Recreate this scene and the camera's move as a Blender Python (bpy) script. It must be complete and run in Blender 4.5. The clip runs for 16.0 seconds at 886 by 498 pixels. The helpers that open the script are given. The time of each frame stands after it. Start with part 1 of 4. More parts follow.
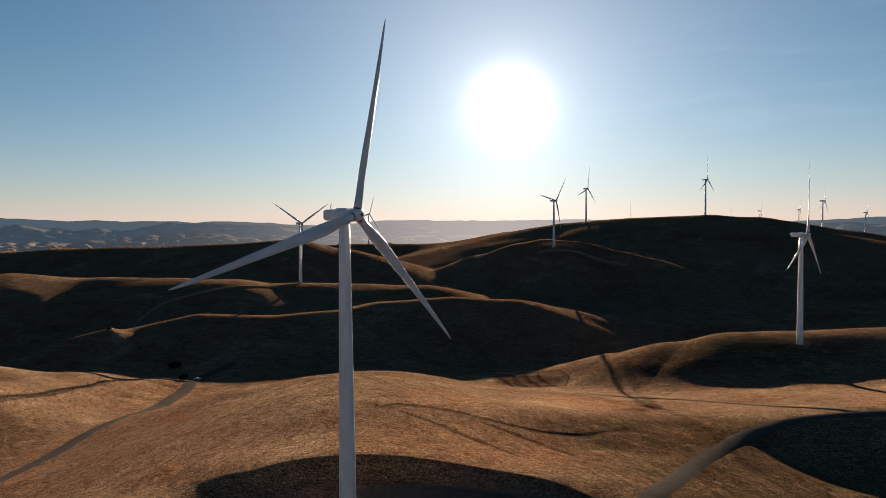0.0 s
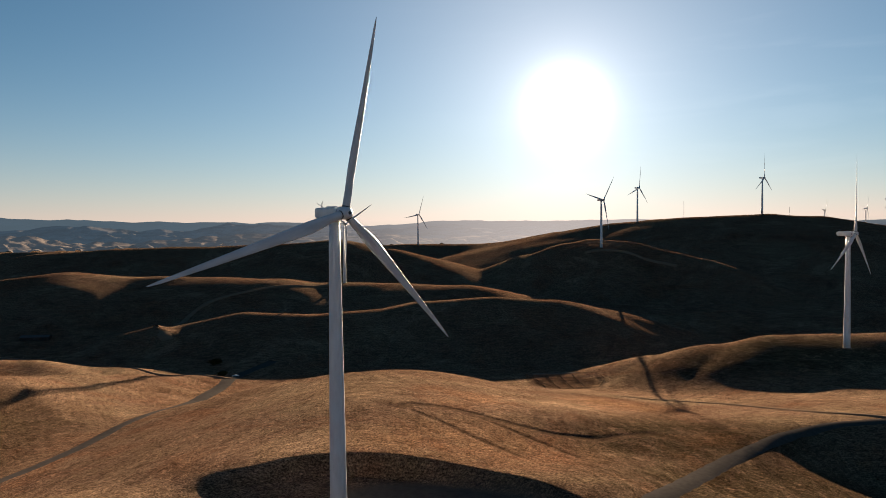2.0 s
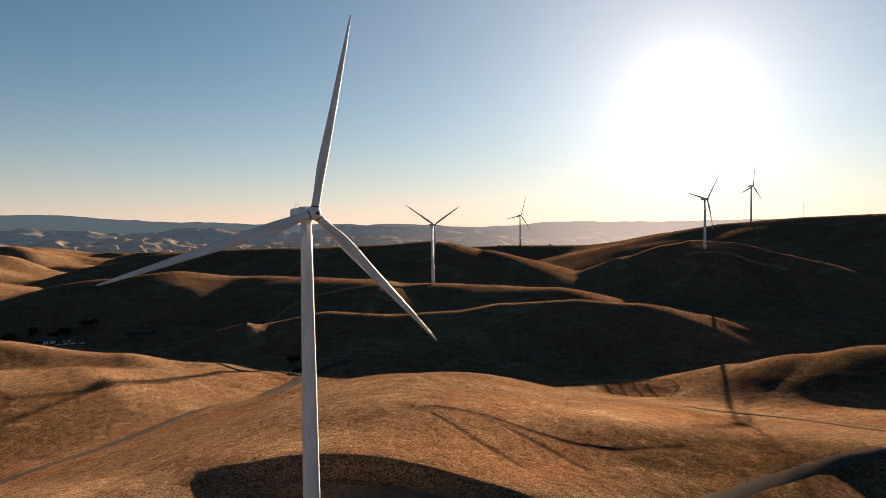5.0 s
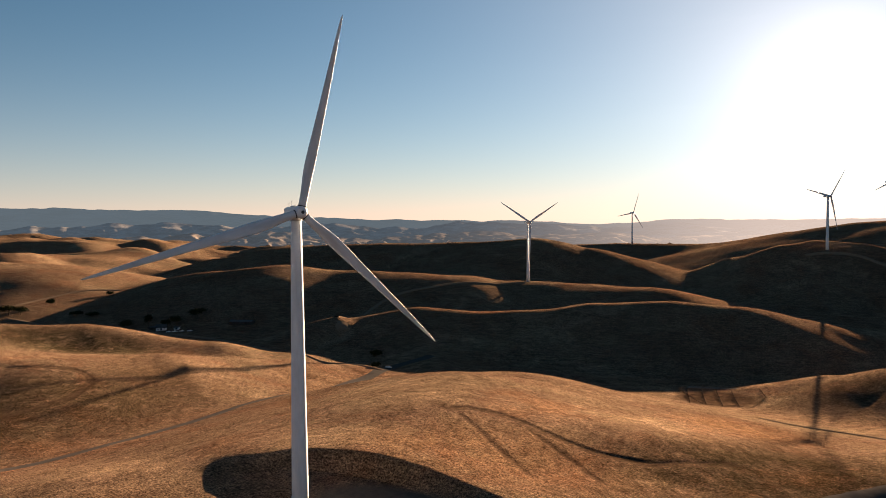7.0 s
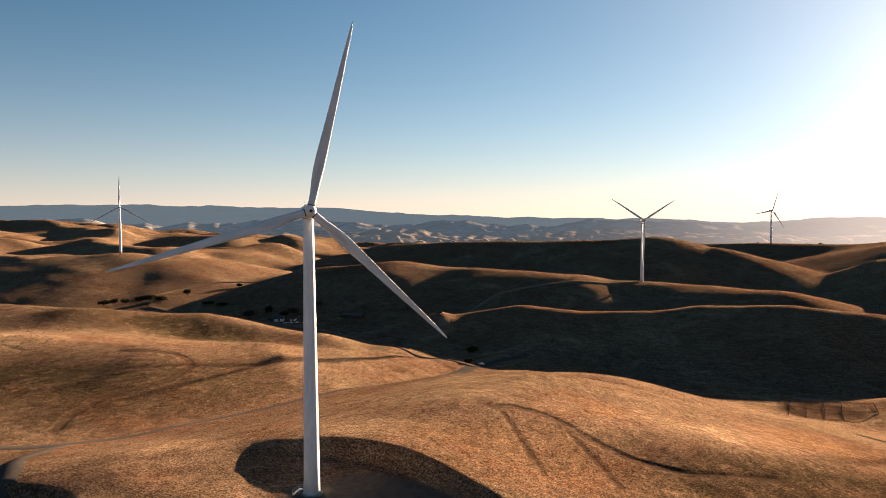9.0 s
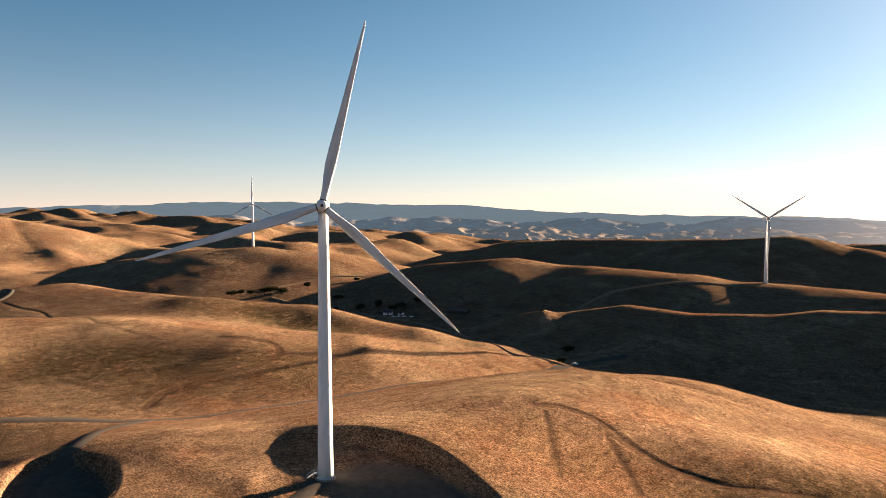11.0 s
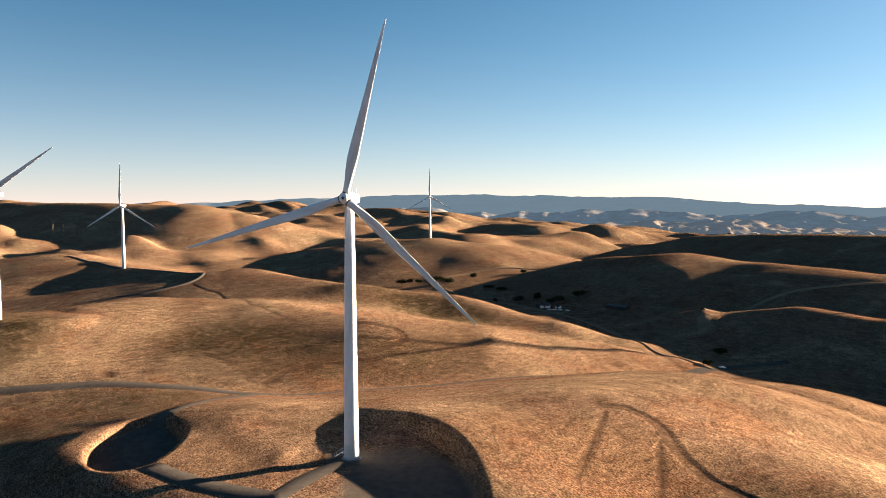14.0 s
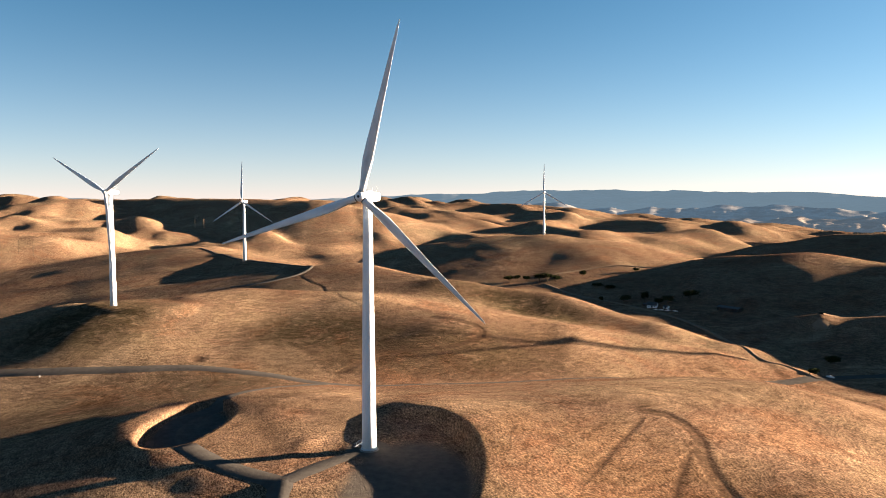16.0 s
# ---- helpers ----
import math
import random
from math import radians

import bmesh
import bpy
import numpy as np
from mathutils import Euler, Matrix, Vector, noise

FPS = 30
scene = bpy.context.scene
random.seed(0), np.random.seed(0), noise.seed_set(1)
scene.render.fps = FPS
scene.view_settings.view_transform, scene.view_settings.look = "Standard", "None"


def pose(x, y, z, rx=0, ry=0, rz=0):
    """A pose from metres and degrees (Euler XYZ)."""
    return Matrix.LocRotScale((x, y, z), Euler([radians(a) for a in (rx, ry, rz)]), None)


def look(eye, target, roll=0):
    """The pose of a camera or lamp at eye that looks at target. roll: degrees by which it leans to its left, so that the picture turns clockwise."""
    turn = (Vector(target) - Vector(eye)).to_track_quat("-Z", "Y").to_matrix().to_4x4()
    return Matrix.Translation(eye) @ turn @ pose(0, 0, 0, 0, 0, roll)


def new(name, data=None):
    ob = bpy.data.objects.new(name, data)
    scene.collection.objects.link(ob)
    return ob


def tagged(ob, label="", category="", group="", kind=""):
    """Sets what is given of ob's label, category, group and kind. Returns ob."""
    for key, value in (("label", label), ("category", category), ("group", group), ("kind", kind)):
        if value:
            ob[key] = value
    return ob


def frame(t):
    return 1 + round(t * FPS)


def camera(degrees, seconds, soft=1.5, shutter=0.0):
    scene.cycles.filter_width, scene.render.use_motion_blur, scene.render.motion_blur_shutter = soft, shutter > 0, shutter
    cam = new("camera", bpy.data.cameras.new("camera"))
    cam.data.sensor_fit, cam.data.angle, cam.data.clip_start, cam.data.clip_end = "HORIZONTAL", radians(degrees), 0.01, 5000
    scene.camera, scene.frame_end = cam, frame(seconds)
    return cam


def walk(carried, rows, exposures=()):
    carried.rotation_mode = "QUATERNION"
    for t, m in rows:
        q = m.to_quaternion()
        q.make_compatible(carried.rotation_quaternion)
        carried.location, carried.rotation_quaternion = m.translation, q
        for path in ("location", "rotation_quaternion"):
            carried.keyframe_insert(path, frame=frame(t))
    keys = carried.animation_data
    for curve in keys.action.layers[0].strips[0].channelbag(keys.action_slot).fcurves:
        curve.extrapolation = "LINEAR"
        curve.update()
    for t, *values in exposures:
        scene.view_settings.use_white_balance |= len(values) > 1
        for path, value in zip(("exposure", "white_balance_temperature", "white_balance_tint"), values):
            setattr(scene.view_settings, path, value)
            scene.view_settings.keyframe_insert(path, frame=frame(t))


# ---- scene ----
cam = camera(62.16, 16.0, soft=0.9)
# seconds, east, north, height, yaw, pitch, roll
ROWS = [
    (0.0, 0.10, 0.02, 79.01, -0.01, -2.40, 0.37),
    (0.5, 4.13, 0.59, 78.74, 1.05, -2.38, 0.40),
    (1.0, 8.54, 0.64, 78.53, 2.14, -2.36, 0.42),
    (1.5, 12.88, 1.21, 78.38, 3.25, -2.37, 0.47),
    (2.0, 17.36, 1.68, 78.17, 4.32, -2.33, 0.55),
    (2.5, 22.06, 2.34, 77.99, 5.45, -2.30, 0.63),
    (3.0, 26.48, 3.46, 77.79, 6.50, -2.26, 0.72),
    (3.5, 31.16, 4.67, 77.69, 7.59, -2.26, 0.76),
    (4.0, 38.15, 6.97, 77.27, 9.42, -2.17, 0.85),
    (6.5, 77.68, 23.46, 77.78, 20.04, -2.30, 0.47),
    (7.0, 86.09, 26.65, 77.90, 22.77, -2.32, 0.44),
    (7.5, 93.95, 30.36, 78.05, 25.48, -2.37, 0.33),
    (8.0, 102.18, 33.45, 78.01, 28.11, -2.39, 0.33),
    (8.5, 110.53, 36.87, 77.94, 30.73, -2.39, 0.35),
    (9.0, 118.74, 41.04, 78.01, 33.39, -2.45, 0.30),
    (9.5, 126.76, 45.71, 77.78, 36.08, -2.48, 0.34),
    (12.0, 158.71, 75.42, 76.98, 49.09, -2.81, -0.02),
    (12.5, 164.38, 82.05, 76.96, 51.66, -2.92, 0.01),
    (13.0, 170.07, 89.10, 76.98, 54.33, -3.01, -0.01),
    (13.5, 175.77, 96.42, 76.97, 57.02, -3.11, 0.04),
    (14.0, 180.97, 103.40, 76.97, 59.59, -3.18, 0.08),
    (14.5, 185.87, 111.17, 77.22, 62.25, -3.29, 0.05),
    (15.0, 189.79, 119.29, 77.42, 64.87, -3.40, 0.10),
    (15.5, 194.01, 127.34, 77.70, 67.53, -3.49, 0.08),
    (16.0, 197.19, 135.08, 77.80, 69.87, -3.53, 0.03),
]
walk(cam, [(t, pose(x, y, z, 90 + pitch, roll, yaw)) for t, x, y, z, yaw, pitch, roll in ROWS],
     exposures=[(0.0, 1.95, 6500, 10), (3.5, 2.16, 6800, 10), (4.0, 2.2, 7650, 16), (7.0, 2.42, 7500, 17), (9.5, 2.78, 7450, 17), (12.0, 3.0, 7150, 13), (14.0, 3.06, 6650, 10), (16.0, 3.1, 6450, 9)])

# ---------------------------------------------------------------- light
SUN_TURN, SUN_HEIGHT = 5.2, 8.5          # degrees east of north, degrees above the horizon
world = bpy.data.worlds.new("sky")
scene.world = world
world.use_nodes = True
wn, wl = world.node_tree.nodes, world.node_tree.links
wn.clear()
sky = wn.new("ShaderNodeTexSky")
sky.sky_type = 'NISHITA'
sky.sun_disc = False
sky.sun_elevation = radians(SUN_HEIGHT)
sky.sun_rotation = radians(SUN_TURN)
sky.altitude = 100
sky.air_density = 1.0
sky.dust_density = 0.0
sky.ozone_density = 3.5
back = wn.new("ShaderNodeBackground")
back.inputs["Strength"].default_value = 0.0172
wout = wn.new("ShaderNodeOutputWorld")
# the bright aureole of thin haze round the low sun
coord = wn.new("ShaderNodeTexCoord")
to_sun = wn.new("ShaderNodeVectorMath")
to_sun.operation = 'DOT_PRODUCT'
sun_way = Vector((math.sin(radians(SUN_TURN)) * math.cos(radians(SUN_HEIGHT)),
                  math.cos(radians(SUN_TURN)) * math.cos(radians(SUN_HEIGHT)), math.sin(radians(SUN_HEIGHT))))
to_sun.inputs[1].default_value = sun_way
wl.new(coord.outputs["Generated"], to_sun.inputs[0])


def wmath(op, a, b=None, clamp=False):
    n = wn.new("ShaderNodeMath")
    n.operation, n.use_clamp = op, clamp
    for k, v in enumerate((a, b)):
        if v is None:
            continue
        if isinstance(v, (int, float)):
            n.inputs[k].default_value = v
        else:
            wl.new(v, n.inputs[k])
    return n.outputs[0]


near_sun = wmath('MAXIMUM', to_sun.outputs["Value"], 0.0)
AUREOLE = ((1500.0, 0.45), (420.0, 0.062), (130.0, 0.046), (45.0, 0.054), (13.0, 0.047), (2.5, 0.016))
glow = None
for power, amount in AUREOLE:
    g = wmath('MULTIPLY', wmath('POWER', near_sun, power), amount)
    glow = g if glow is None else wmath('ADD', glow, g)
# pale haze low over the horizon, all round
split = wn.new("ShaderNodeSeparateXYZ")
wl.new(coord.outputs["Generated"], split.inputs[0])
low = wmath('POWER', wmath('SUBTRACT', 1.0, wmath('ABSOLUTE', split.outputs["Z"])), 9.0)
glow_col = wn.new("ShaderNodeVectorMath")
glow_col.operation = 'SCALE'
glow_col.inputs[0].default_value = (1.0, 0.92, 0.85)
back2 = wn.new("ShaderNodeBackground")
band_col = wn.new("ShaderNodeVectorMath")       # and its own tint
band_col.operation = 'SCALE'
band_col.inputs[0].default_value = (0.070, 0.060, 0.063)
wl.new(low, band_col.inputs["Scale"])
# thin cirrus, combed out high beyond the sun
comb = wn.new("ShaderNodeMapping")
comb.inputs["Rotation"].default_value = (0, radians(-24), radians(35))
comb.inputs["Scale"].default_value = (2.2, 2.2, 17.0)
wl.new(coord.outputs["Generated"], comb.inputs["Vector"])
wisps = wn.new("ShaderNodeTexNoise")
wisps.inputs["Scale"].default_value = 1.6
wisps.inputs["Detail"].default_value = 7.0
wisps.inputs["Distortion"].default_value = 0.6
wl.new(comb.outputs[0], wisps.inputs["Vector"])
beyond = wn.new("ShaderNodeVectorMath")
beyond.operation = 'DOT_PRODUCT'
beyond.inputs[1].default_value = Vector((0.36, 0.86, 0.36)).normalized()
wl.new(coord.outputs["Generated"], beyond.inputs[0])
veil = wmath('MULTIPLY', wmath('POWER', wmath('MAXIMUM', beyond.outputs["Value"], 0.0), 14.0), wmath('MULTIPLY', wmath('SUBTRACT', wisps.outputs["Fac"], 0.5, clamp=True), 0.07))
glow = wmath('ADD', glow, veil)
wl.new(glow, glow_col.inputs["Scale"])
haze_sum = wn.new("ShaderNodeVectorMath")
haze_sum.operation = 'ADD'
wl.new(glow_col.outputs[0], haze_sum.inputs[0])
wl.new(band_col.outputs[0], haze_sum.inputs[1])
wl.new(haze_sum.outputs[0], back2.inputs["Color"])
both = wn.new("ShaderNodeAddShader")
clear = wn.new("ShaderNodeVectorMath")          # clean dry air: a little bluer than the model's
clear.operation = 'MULTIPLY'
tint = wn.new("ShaderNodeVectorMath")           # higher up, and the change towards the horizon
tint.operation = 'MULTIPLY_ADD'
tint.inputs[0].default_value = (0.48, -0.14, 0.00)
wl.new(low, tint.inputs[1])
tint.inputs[2].default_value = (0.48, 0.99, 1.07)
wl.new(tint.outputs[0], clear.inputs[1])
wl.new(sky.outputs[0], clear.inputs[0])
wl.new(clear.outputs[0], back.inputs["Color"])
wl.new(back.outputs[0], both.inputs[0])
wl.new(back2.outputs[0], both.inputs[1])
wl.new(both.outputs[0], wout.inputs["Surface"])

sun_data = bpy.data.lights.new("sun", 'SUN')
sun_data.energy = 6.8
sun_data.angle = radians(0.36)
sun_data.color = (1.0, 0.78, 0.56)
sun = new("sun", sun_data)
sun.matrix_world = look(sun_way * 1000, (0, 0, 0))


# ---------------------------------------------------------------- materials
def material(name, rough=0.8, metal=0.0, spec=0.5):
    m = bpy.data.materials.new(name)
    m.use_nodes = True
    n, l = m.node_tree.nodes, m.node_tree.links
    b = n["Principled BSDF"]
    b.inputs["Roughness"].default_value = rough
    b.inputs["Metallic"].default_value = metal
    b.inputs["Specular IOR Level"].default_value = spec
    return m, n, l, b


def noise_node(n, l, vec, scale, detail=4.0, rough=0.55, distort=0.0):
    k = n.new("ShaderNodeTexNoise")
    k.inputs["Scale"].default_value = scale
    k.inputs["Detail"].default_value = detail
    k.inputs["Roughness"].default_value = rough
    k.inputs["Distortion"].default_value = distort
    l.new(vec, k.inputs["Vector"])
    return k.outputs["Fac"]


def ramp(n, l, fac, *stops):
    r = n.new("ShaderNodeValToRGB")
    e = r.color_ramp.elements
    while len(e) < len(stops):
        e.new(0.5)
    for el, (p, c) in zip(e, stops):
        el.position, el.color = p, (*c, 1)
    l.new(fac, r.inputs["Fac"])
    return r.outputs["Color"]


def mixed(n, l, fac, a, b, mode='MIX'):
    k = n.new("ShaderNodeMix")
    k.data_type, k.blend_type = 'RGBA', mode
    for sock, v in ((k.inputs[0], fac), (k.inputs[6], a), (k.inputs[7], b)):
        if isinstance(v, (int, float)):
            sock.default_value = v
        elif isinstance(v, tuple):
            sock.default_value = (*v, 1)
        else:
            l.new(v, sock)
    return k.outputs[2]


def bumped(n, l, b, height, strength, distance):
    k = n.new("ShaderNodeBump")
    k.inputs["Strength"].default_value = strength
    k.inputs["Distance"].default_value = distance
    l.new(height, k.inputs["Height"])
    l.new(k.outputs[0], b.inputs["Normal"])


def stretched(n, l, vec, scale, turn=0.0):
    k = n.new("ShaderNodeMapping")
    k.inputs["Scale"].default_value = scale
    k.inputs["Rotation"].default_value = (0, 0, radians(turn))
    l.new(vec, k.inputs["Vector"])
    return k.outputs[0]


def add_math(n, l, op, a, b):
    k = n.new("ShaderNodeMath")
    k.operation = op
    for i, v in enumerate((a, b)):
        if isinstance(v, (int, float)):
            k.inputs[i].default_value = v
        else:
            l.new(v, k.inputs[i])
    return k.outputs[0]


def position(n):
    return n.new("ShaderNodeNewGeometry").outputs["Position"]


def mid2(n, l, p):
    return noise_node(n, l, p, 0.16, 5, 0.65)


def grass_material():
    m, n, l, b = material("dry_grass", 1.0, spec=0.0)
    p = position(n)
    broad = noise_node(n, l, p, 0.006, 5, 0.6, 0.6)
    mid = noise_node(n, l, p, 0.04, 6, 0.65, 0.5)
    fine = noise_node(n, l, p, 0.42, 6, 0.75)
    grain = noise_node(n, l, p, 1.7, 3, 0.75)
    terrace = noise_node(n, l, stretched(n, l, p, (0.10, 0.10, 1.9)), 1.0, 4, 0.7, 0.3)
    tuft = noise_node(n, l, stretched(n, l, p, (0.6, 2.4, 0.8), 25), 1.1, 4, 0.7)
    base = ramp(n, l, broad, (0.30, (0.142, 0.085, 0.056)), (0.50, (0.167, 0.107, 0.073)), (0.70, (0.180, 0.128, 0.085)))
    patch = ramp(n, l, mid, (0.28, (0.58, 0.53, 0.50)), (0.50, (1, 1, 1)), (0.74, (1.25, 1.24, 1.18)))
    c = mixed(n, l, 0.5, base, patch, 'MULTIPLY')
    # reddish bare soil here, pale flattened straw there
    stand = noise_node(n, l, p, 0.017, 6, 0.7, 0.8)
    c = mixed(n, l, 1.0, c, ramp(n, l, stand, (0.36, (1.0, 0.88, 0.80)), (0.47, (1, 1, 1)), (0.53, (0.97, 0.99, 0.94)), (0.62, (1.30, 1.34, 1.32))), 'MULTIPLY')
    for f, amount, low, high in ((fine, 0.5, 0.32, 0.68), (mid2(n, l, p), 0.2, 0.30, 0.70), (grain, 1.0, 0.38, 0.62), (terrace, 0.45, 0.34, 0.66), (tuft, 0.75, 0.38, 0.64)):
        g = ramp(n, l, f, (low, (0.30, 0.27, 0.25)), (0.52, (1.0, 1.0, 1.0)), (high, (1.5, 1.48, 1.42)))
        c = mixed(n, l, amount, c, g, 'MULTIPLY')
    speck = ramp(n, l, noise_node(n, l, p, 0.9, 3, 0.6), (0.60, (1, 1, 1)), (0.70, (0.42, 0.40, 0.38)))
    c = mixed(n, l, 0.9, c, speck, 'MULTIPLY')
    # stands of dark weeds with painted slope shade, pale straw laid flat in streaks with painted far haze, russet soil
    # showing through
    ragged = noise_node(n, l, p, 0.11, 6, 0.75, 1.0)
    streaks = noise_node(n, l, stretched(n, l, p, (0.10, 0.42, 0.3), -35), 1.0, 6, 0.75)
    for name, f, edge, colour in (("weeds_shade", ragged, (0.35, 0.50), (0.34, 0.38, 0.35)), ("straw_haze", streaks, (0.44, 0.58), (1.75, 1.80, 1.75)), ("russet", ragged, (0.34, 0.52), (0.97, 0.82, 0.72))):
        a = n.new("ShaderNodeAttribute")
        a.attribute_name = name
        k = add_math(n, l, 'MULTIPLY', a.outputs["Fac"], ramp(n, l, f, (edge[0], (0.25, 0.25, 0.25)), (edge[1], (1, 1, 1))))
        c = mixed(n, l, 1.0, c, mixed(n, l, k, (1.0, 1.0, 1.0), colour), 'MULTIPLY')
    worn = n.new("ShaderNodeAttribute")
    worn.attribute_name = "wear"
    broken = add_math(n, l, 'MULTIPLY', worn.outputs["Fac"], ramp(n, l, mid2(n, l, p), (0.30, (0.45, 0.45, 0.45)), (0.60, (1, 1, 1))))
    soil = ramp(n, l, fine, (0.3, (0.030, 0.018, 0.012)), (0.7, (0.075, 0.045, 0.028)))
    c = mixed(n, l, broken, c, soil)
    spread = n.new("ShaderNodeAttribute")
    spread.attribute_name = "stone"
    grit = ramp(n, l, noise_node(n, l, p, 0.35, 6, 0.7), (0.3, (0.058, 0.049, 0.042)), (0.7, (0.094, 0.078, 0.065)))
    c = mixed(n, l, spread.outputs["Fac"], c, grit)
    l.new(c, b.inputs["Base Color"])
    h = add_math(n, l, 'ADD', add_math(n, l, 'MULTIPLY', fine, 0.9), add_math(n, l, 'MULTIPLY', tuft, 0.7))
    h = add_math(n, l, 'ADD', h, add_math(n, l, 'MULTIPLY', grain, 0.25))
    bumped(n, l, b, h, 1.0, 0.22)
    b.inputs["Diffuse Roughness"].default_value = 0.0
    return m


def dirt_material(name, light, dark):
    m, n, l, b = material(name, 1.0, spec=0.0)
    p = position(n)
    c = ramp(n, l, noise_node(n, l, p, 0.35, 6, 0.7), (0.3, dark), (0.7, light))
    l.new(c, b.inputs["Base Color"])
    bumped(n, l, b, noise_node(n, l, p, 1.2, 4), 0.5, 0.2)
    b.inputs["Diffuse Roughness"].default_value = 0.4
    return m


def paint_material(name, colour, rough=0.45, dirt=0.15):
    m, n, l, b = material(name, rough, spec=0.2 if rough < 0.65 else 0.0)
    p = n.new("ShaderNodeTexCoord").outputs["Object"]
    big = noise_node(n, l, stretched(n, l, p, (0.6, 0.6, 0.12)), 1.0, 5)
    c = ramp(n, l, big, (0.35, tuple(v * (1 - dirt) for v in colour)), (0.62, colour))
    l.new(c, b.inputs["Base Color"])
    bumped(n, l, b, noise_node(n, l, p, 3.0, 3), 0.05, 0.02)
    return m


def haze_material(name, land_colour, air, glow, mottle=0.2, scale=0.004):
    """Land so far off that bright air outshines it; that haze is painted in as emission."""
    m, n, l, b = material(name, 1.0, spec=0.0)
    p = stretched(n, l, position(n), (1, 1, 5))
    # mottled base colour imitates lit and shaded slopes
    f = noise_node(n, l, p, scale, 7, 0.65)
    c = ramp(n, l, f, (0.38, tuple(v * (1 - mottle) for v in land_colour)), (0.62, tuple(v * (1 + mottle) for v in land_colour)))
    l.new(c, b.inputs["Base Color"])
    # emission stands in for the air between, brightest towards the sun
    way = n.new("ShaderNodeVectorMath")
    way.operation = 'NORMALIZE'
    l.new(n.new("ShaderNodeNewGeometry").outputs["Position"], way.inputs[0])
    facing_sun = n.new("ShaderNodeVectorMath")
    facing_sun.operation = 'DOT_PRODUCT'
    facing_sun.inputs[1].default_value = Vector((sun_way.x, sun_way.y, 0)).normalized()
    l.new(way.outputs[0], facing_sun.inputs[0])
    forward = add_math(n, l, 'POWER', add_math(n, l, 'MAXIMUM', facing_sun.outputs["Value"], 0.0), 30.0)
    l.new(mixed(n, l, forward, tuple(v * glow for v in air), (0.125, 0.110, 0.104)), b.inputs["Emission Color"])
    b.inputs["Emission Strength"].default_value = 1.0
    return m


GRASS = grass_material()
DIRT = dirt_material("dirt_track", (0.20, 0.142, 0.098), (0.13, 0.090, 0.060))
GRAVEL = dirt_material("gravel", (0.078, 0.069, 0.061), (0.050, 0.044, 0.039))
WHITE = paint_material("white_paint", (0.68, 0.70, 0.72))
BLADE = paint_material("blade_white", (0.60, 0.63, 0.66), 0.4, 0.2)
STEEL = paint_material("galvanised_steel", (0.42, 0.43, 0.44), 0.5)
CONCRETE = paint_material("concrete", (0.22, 0.20, 0.18), 0.9, 0.3)
DARK = paint_material("dark_gap", (0.05, 0.05, 0.055), 0.6)

# ---------------------------------------------------------------- the land
def lattice(ix, iy, seed):
    v = np.sin(ix * 127.1 + iy * 311.7 + seed * 74.7) * 43758.5453
    return v - np.floor(v)


def soft_noise(x, y, seed):
    ix, iy = np.floor(x), np.floor(y)
    fx, fy = x - ix, y - iy
    fx, fy = fx ** 3 * (fx * (6 * fx - 15) + 10), fy ** 3 * (fy * (6 * fy - 15) + 10)
    a, b = lattice(ix, iy, seed), lattice(ix + 1, iy, seed)
    c, d = lattice(ix, iy + 1, seed), lattice(ix + 1, iy + 1, seed)
    return (a + (b - a) * fx) * (1 - fy) + (c + (d - c) * fx) * fy


def smooth(a, b, v):
    t = np.clip((v - a) / (b - a), 0, 1)
    return t * t * (3 - 2 * t)


class Ridge:
    """A hill's crest (east, north, height), how steeply it falls to the south and to the north, and how broad its top is."""

    def __init__(self, crest, south, north, top):
        self.crest, self.south, self.north, self.top = crest, south, north, top

    def height(self, x, y):
        best = np.full(x.shape, -1e3)
        for (ax, ay, az), (bx, by, bz) in zip(self.crest, self.crest[1:]):
            dx, dy = bx - ax, by - ay
            t = np.clip(((x - ax) * dx + (y - ay) * dy) / (dx * dx + dy * dy), 0, 1)
            ox, oy = x - ax - t * dx, y - ay - t * dy
            d = np.sqrt(ox * ox + oy * oy) + 1e-6
            s = self.south + (self.north - self.south) * (0.5 + 0.5 * oy / d)
            s = np.where(d > 0.01, s, 0.2)
            tt = t * t * (3 - 2 * t) * 0.5 + t * 0.5
            best = np.maximum(best, az + (bz - az) * tt - s * (np.sqrt(d * d + self.top ** 2) - self.top))
        return best


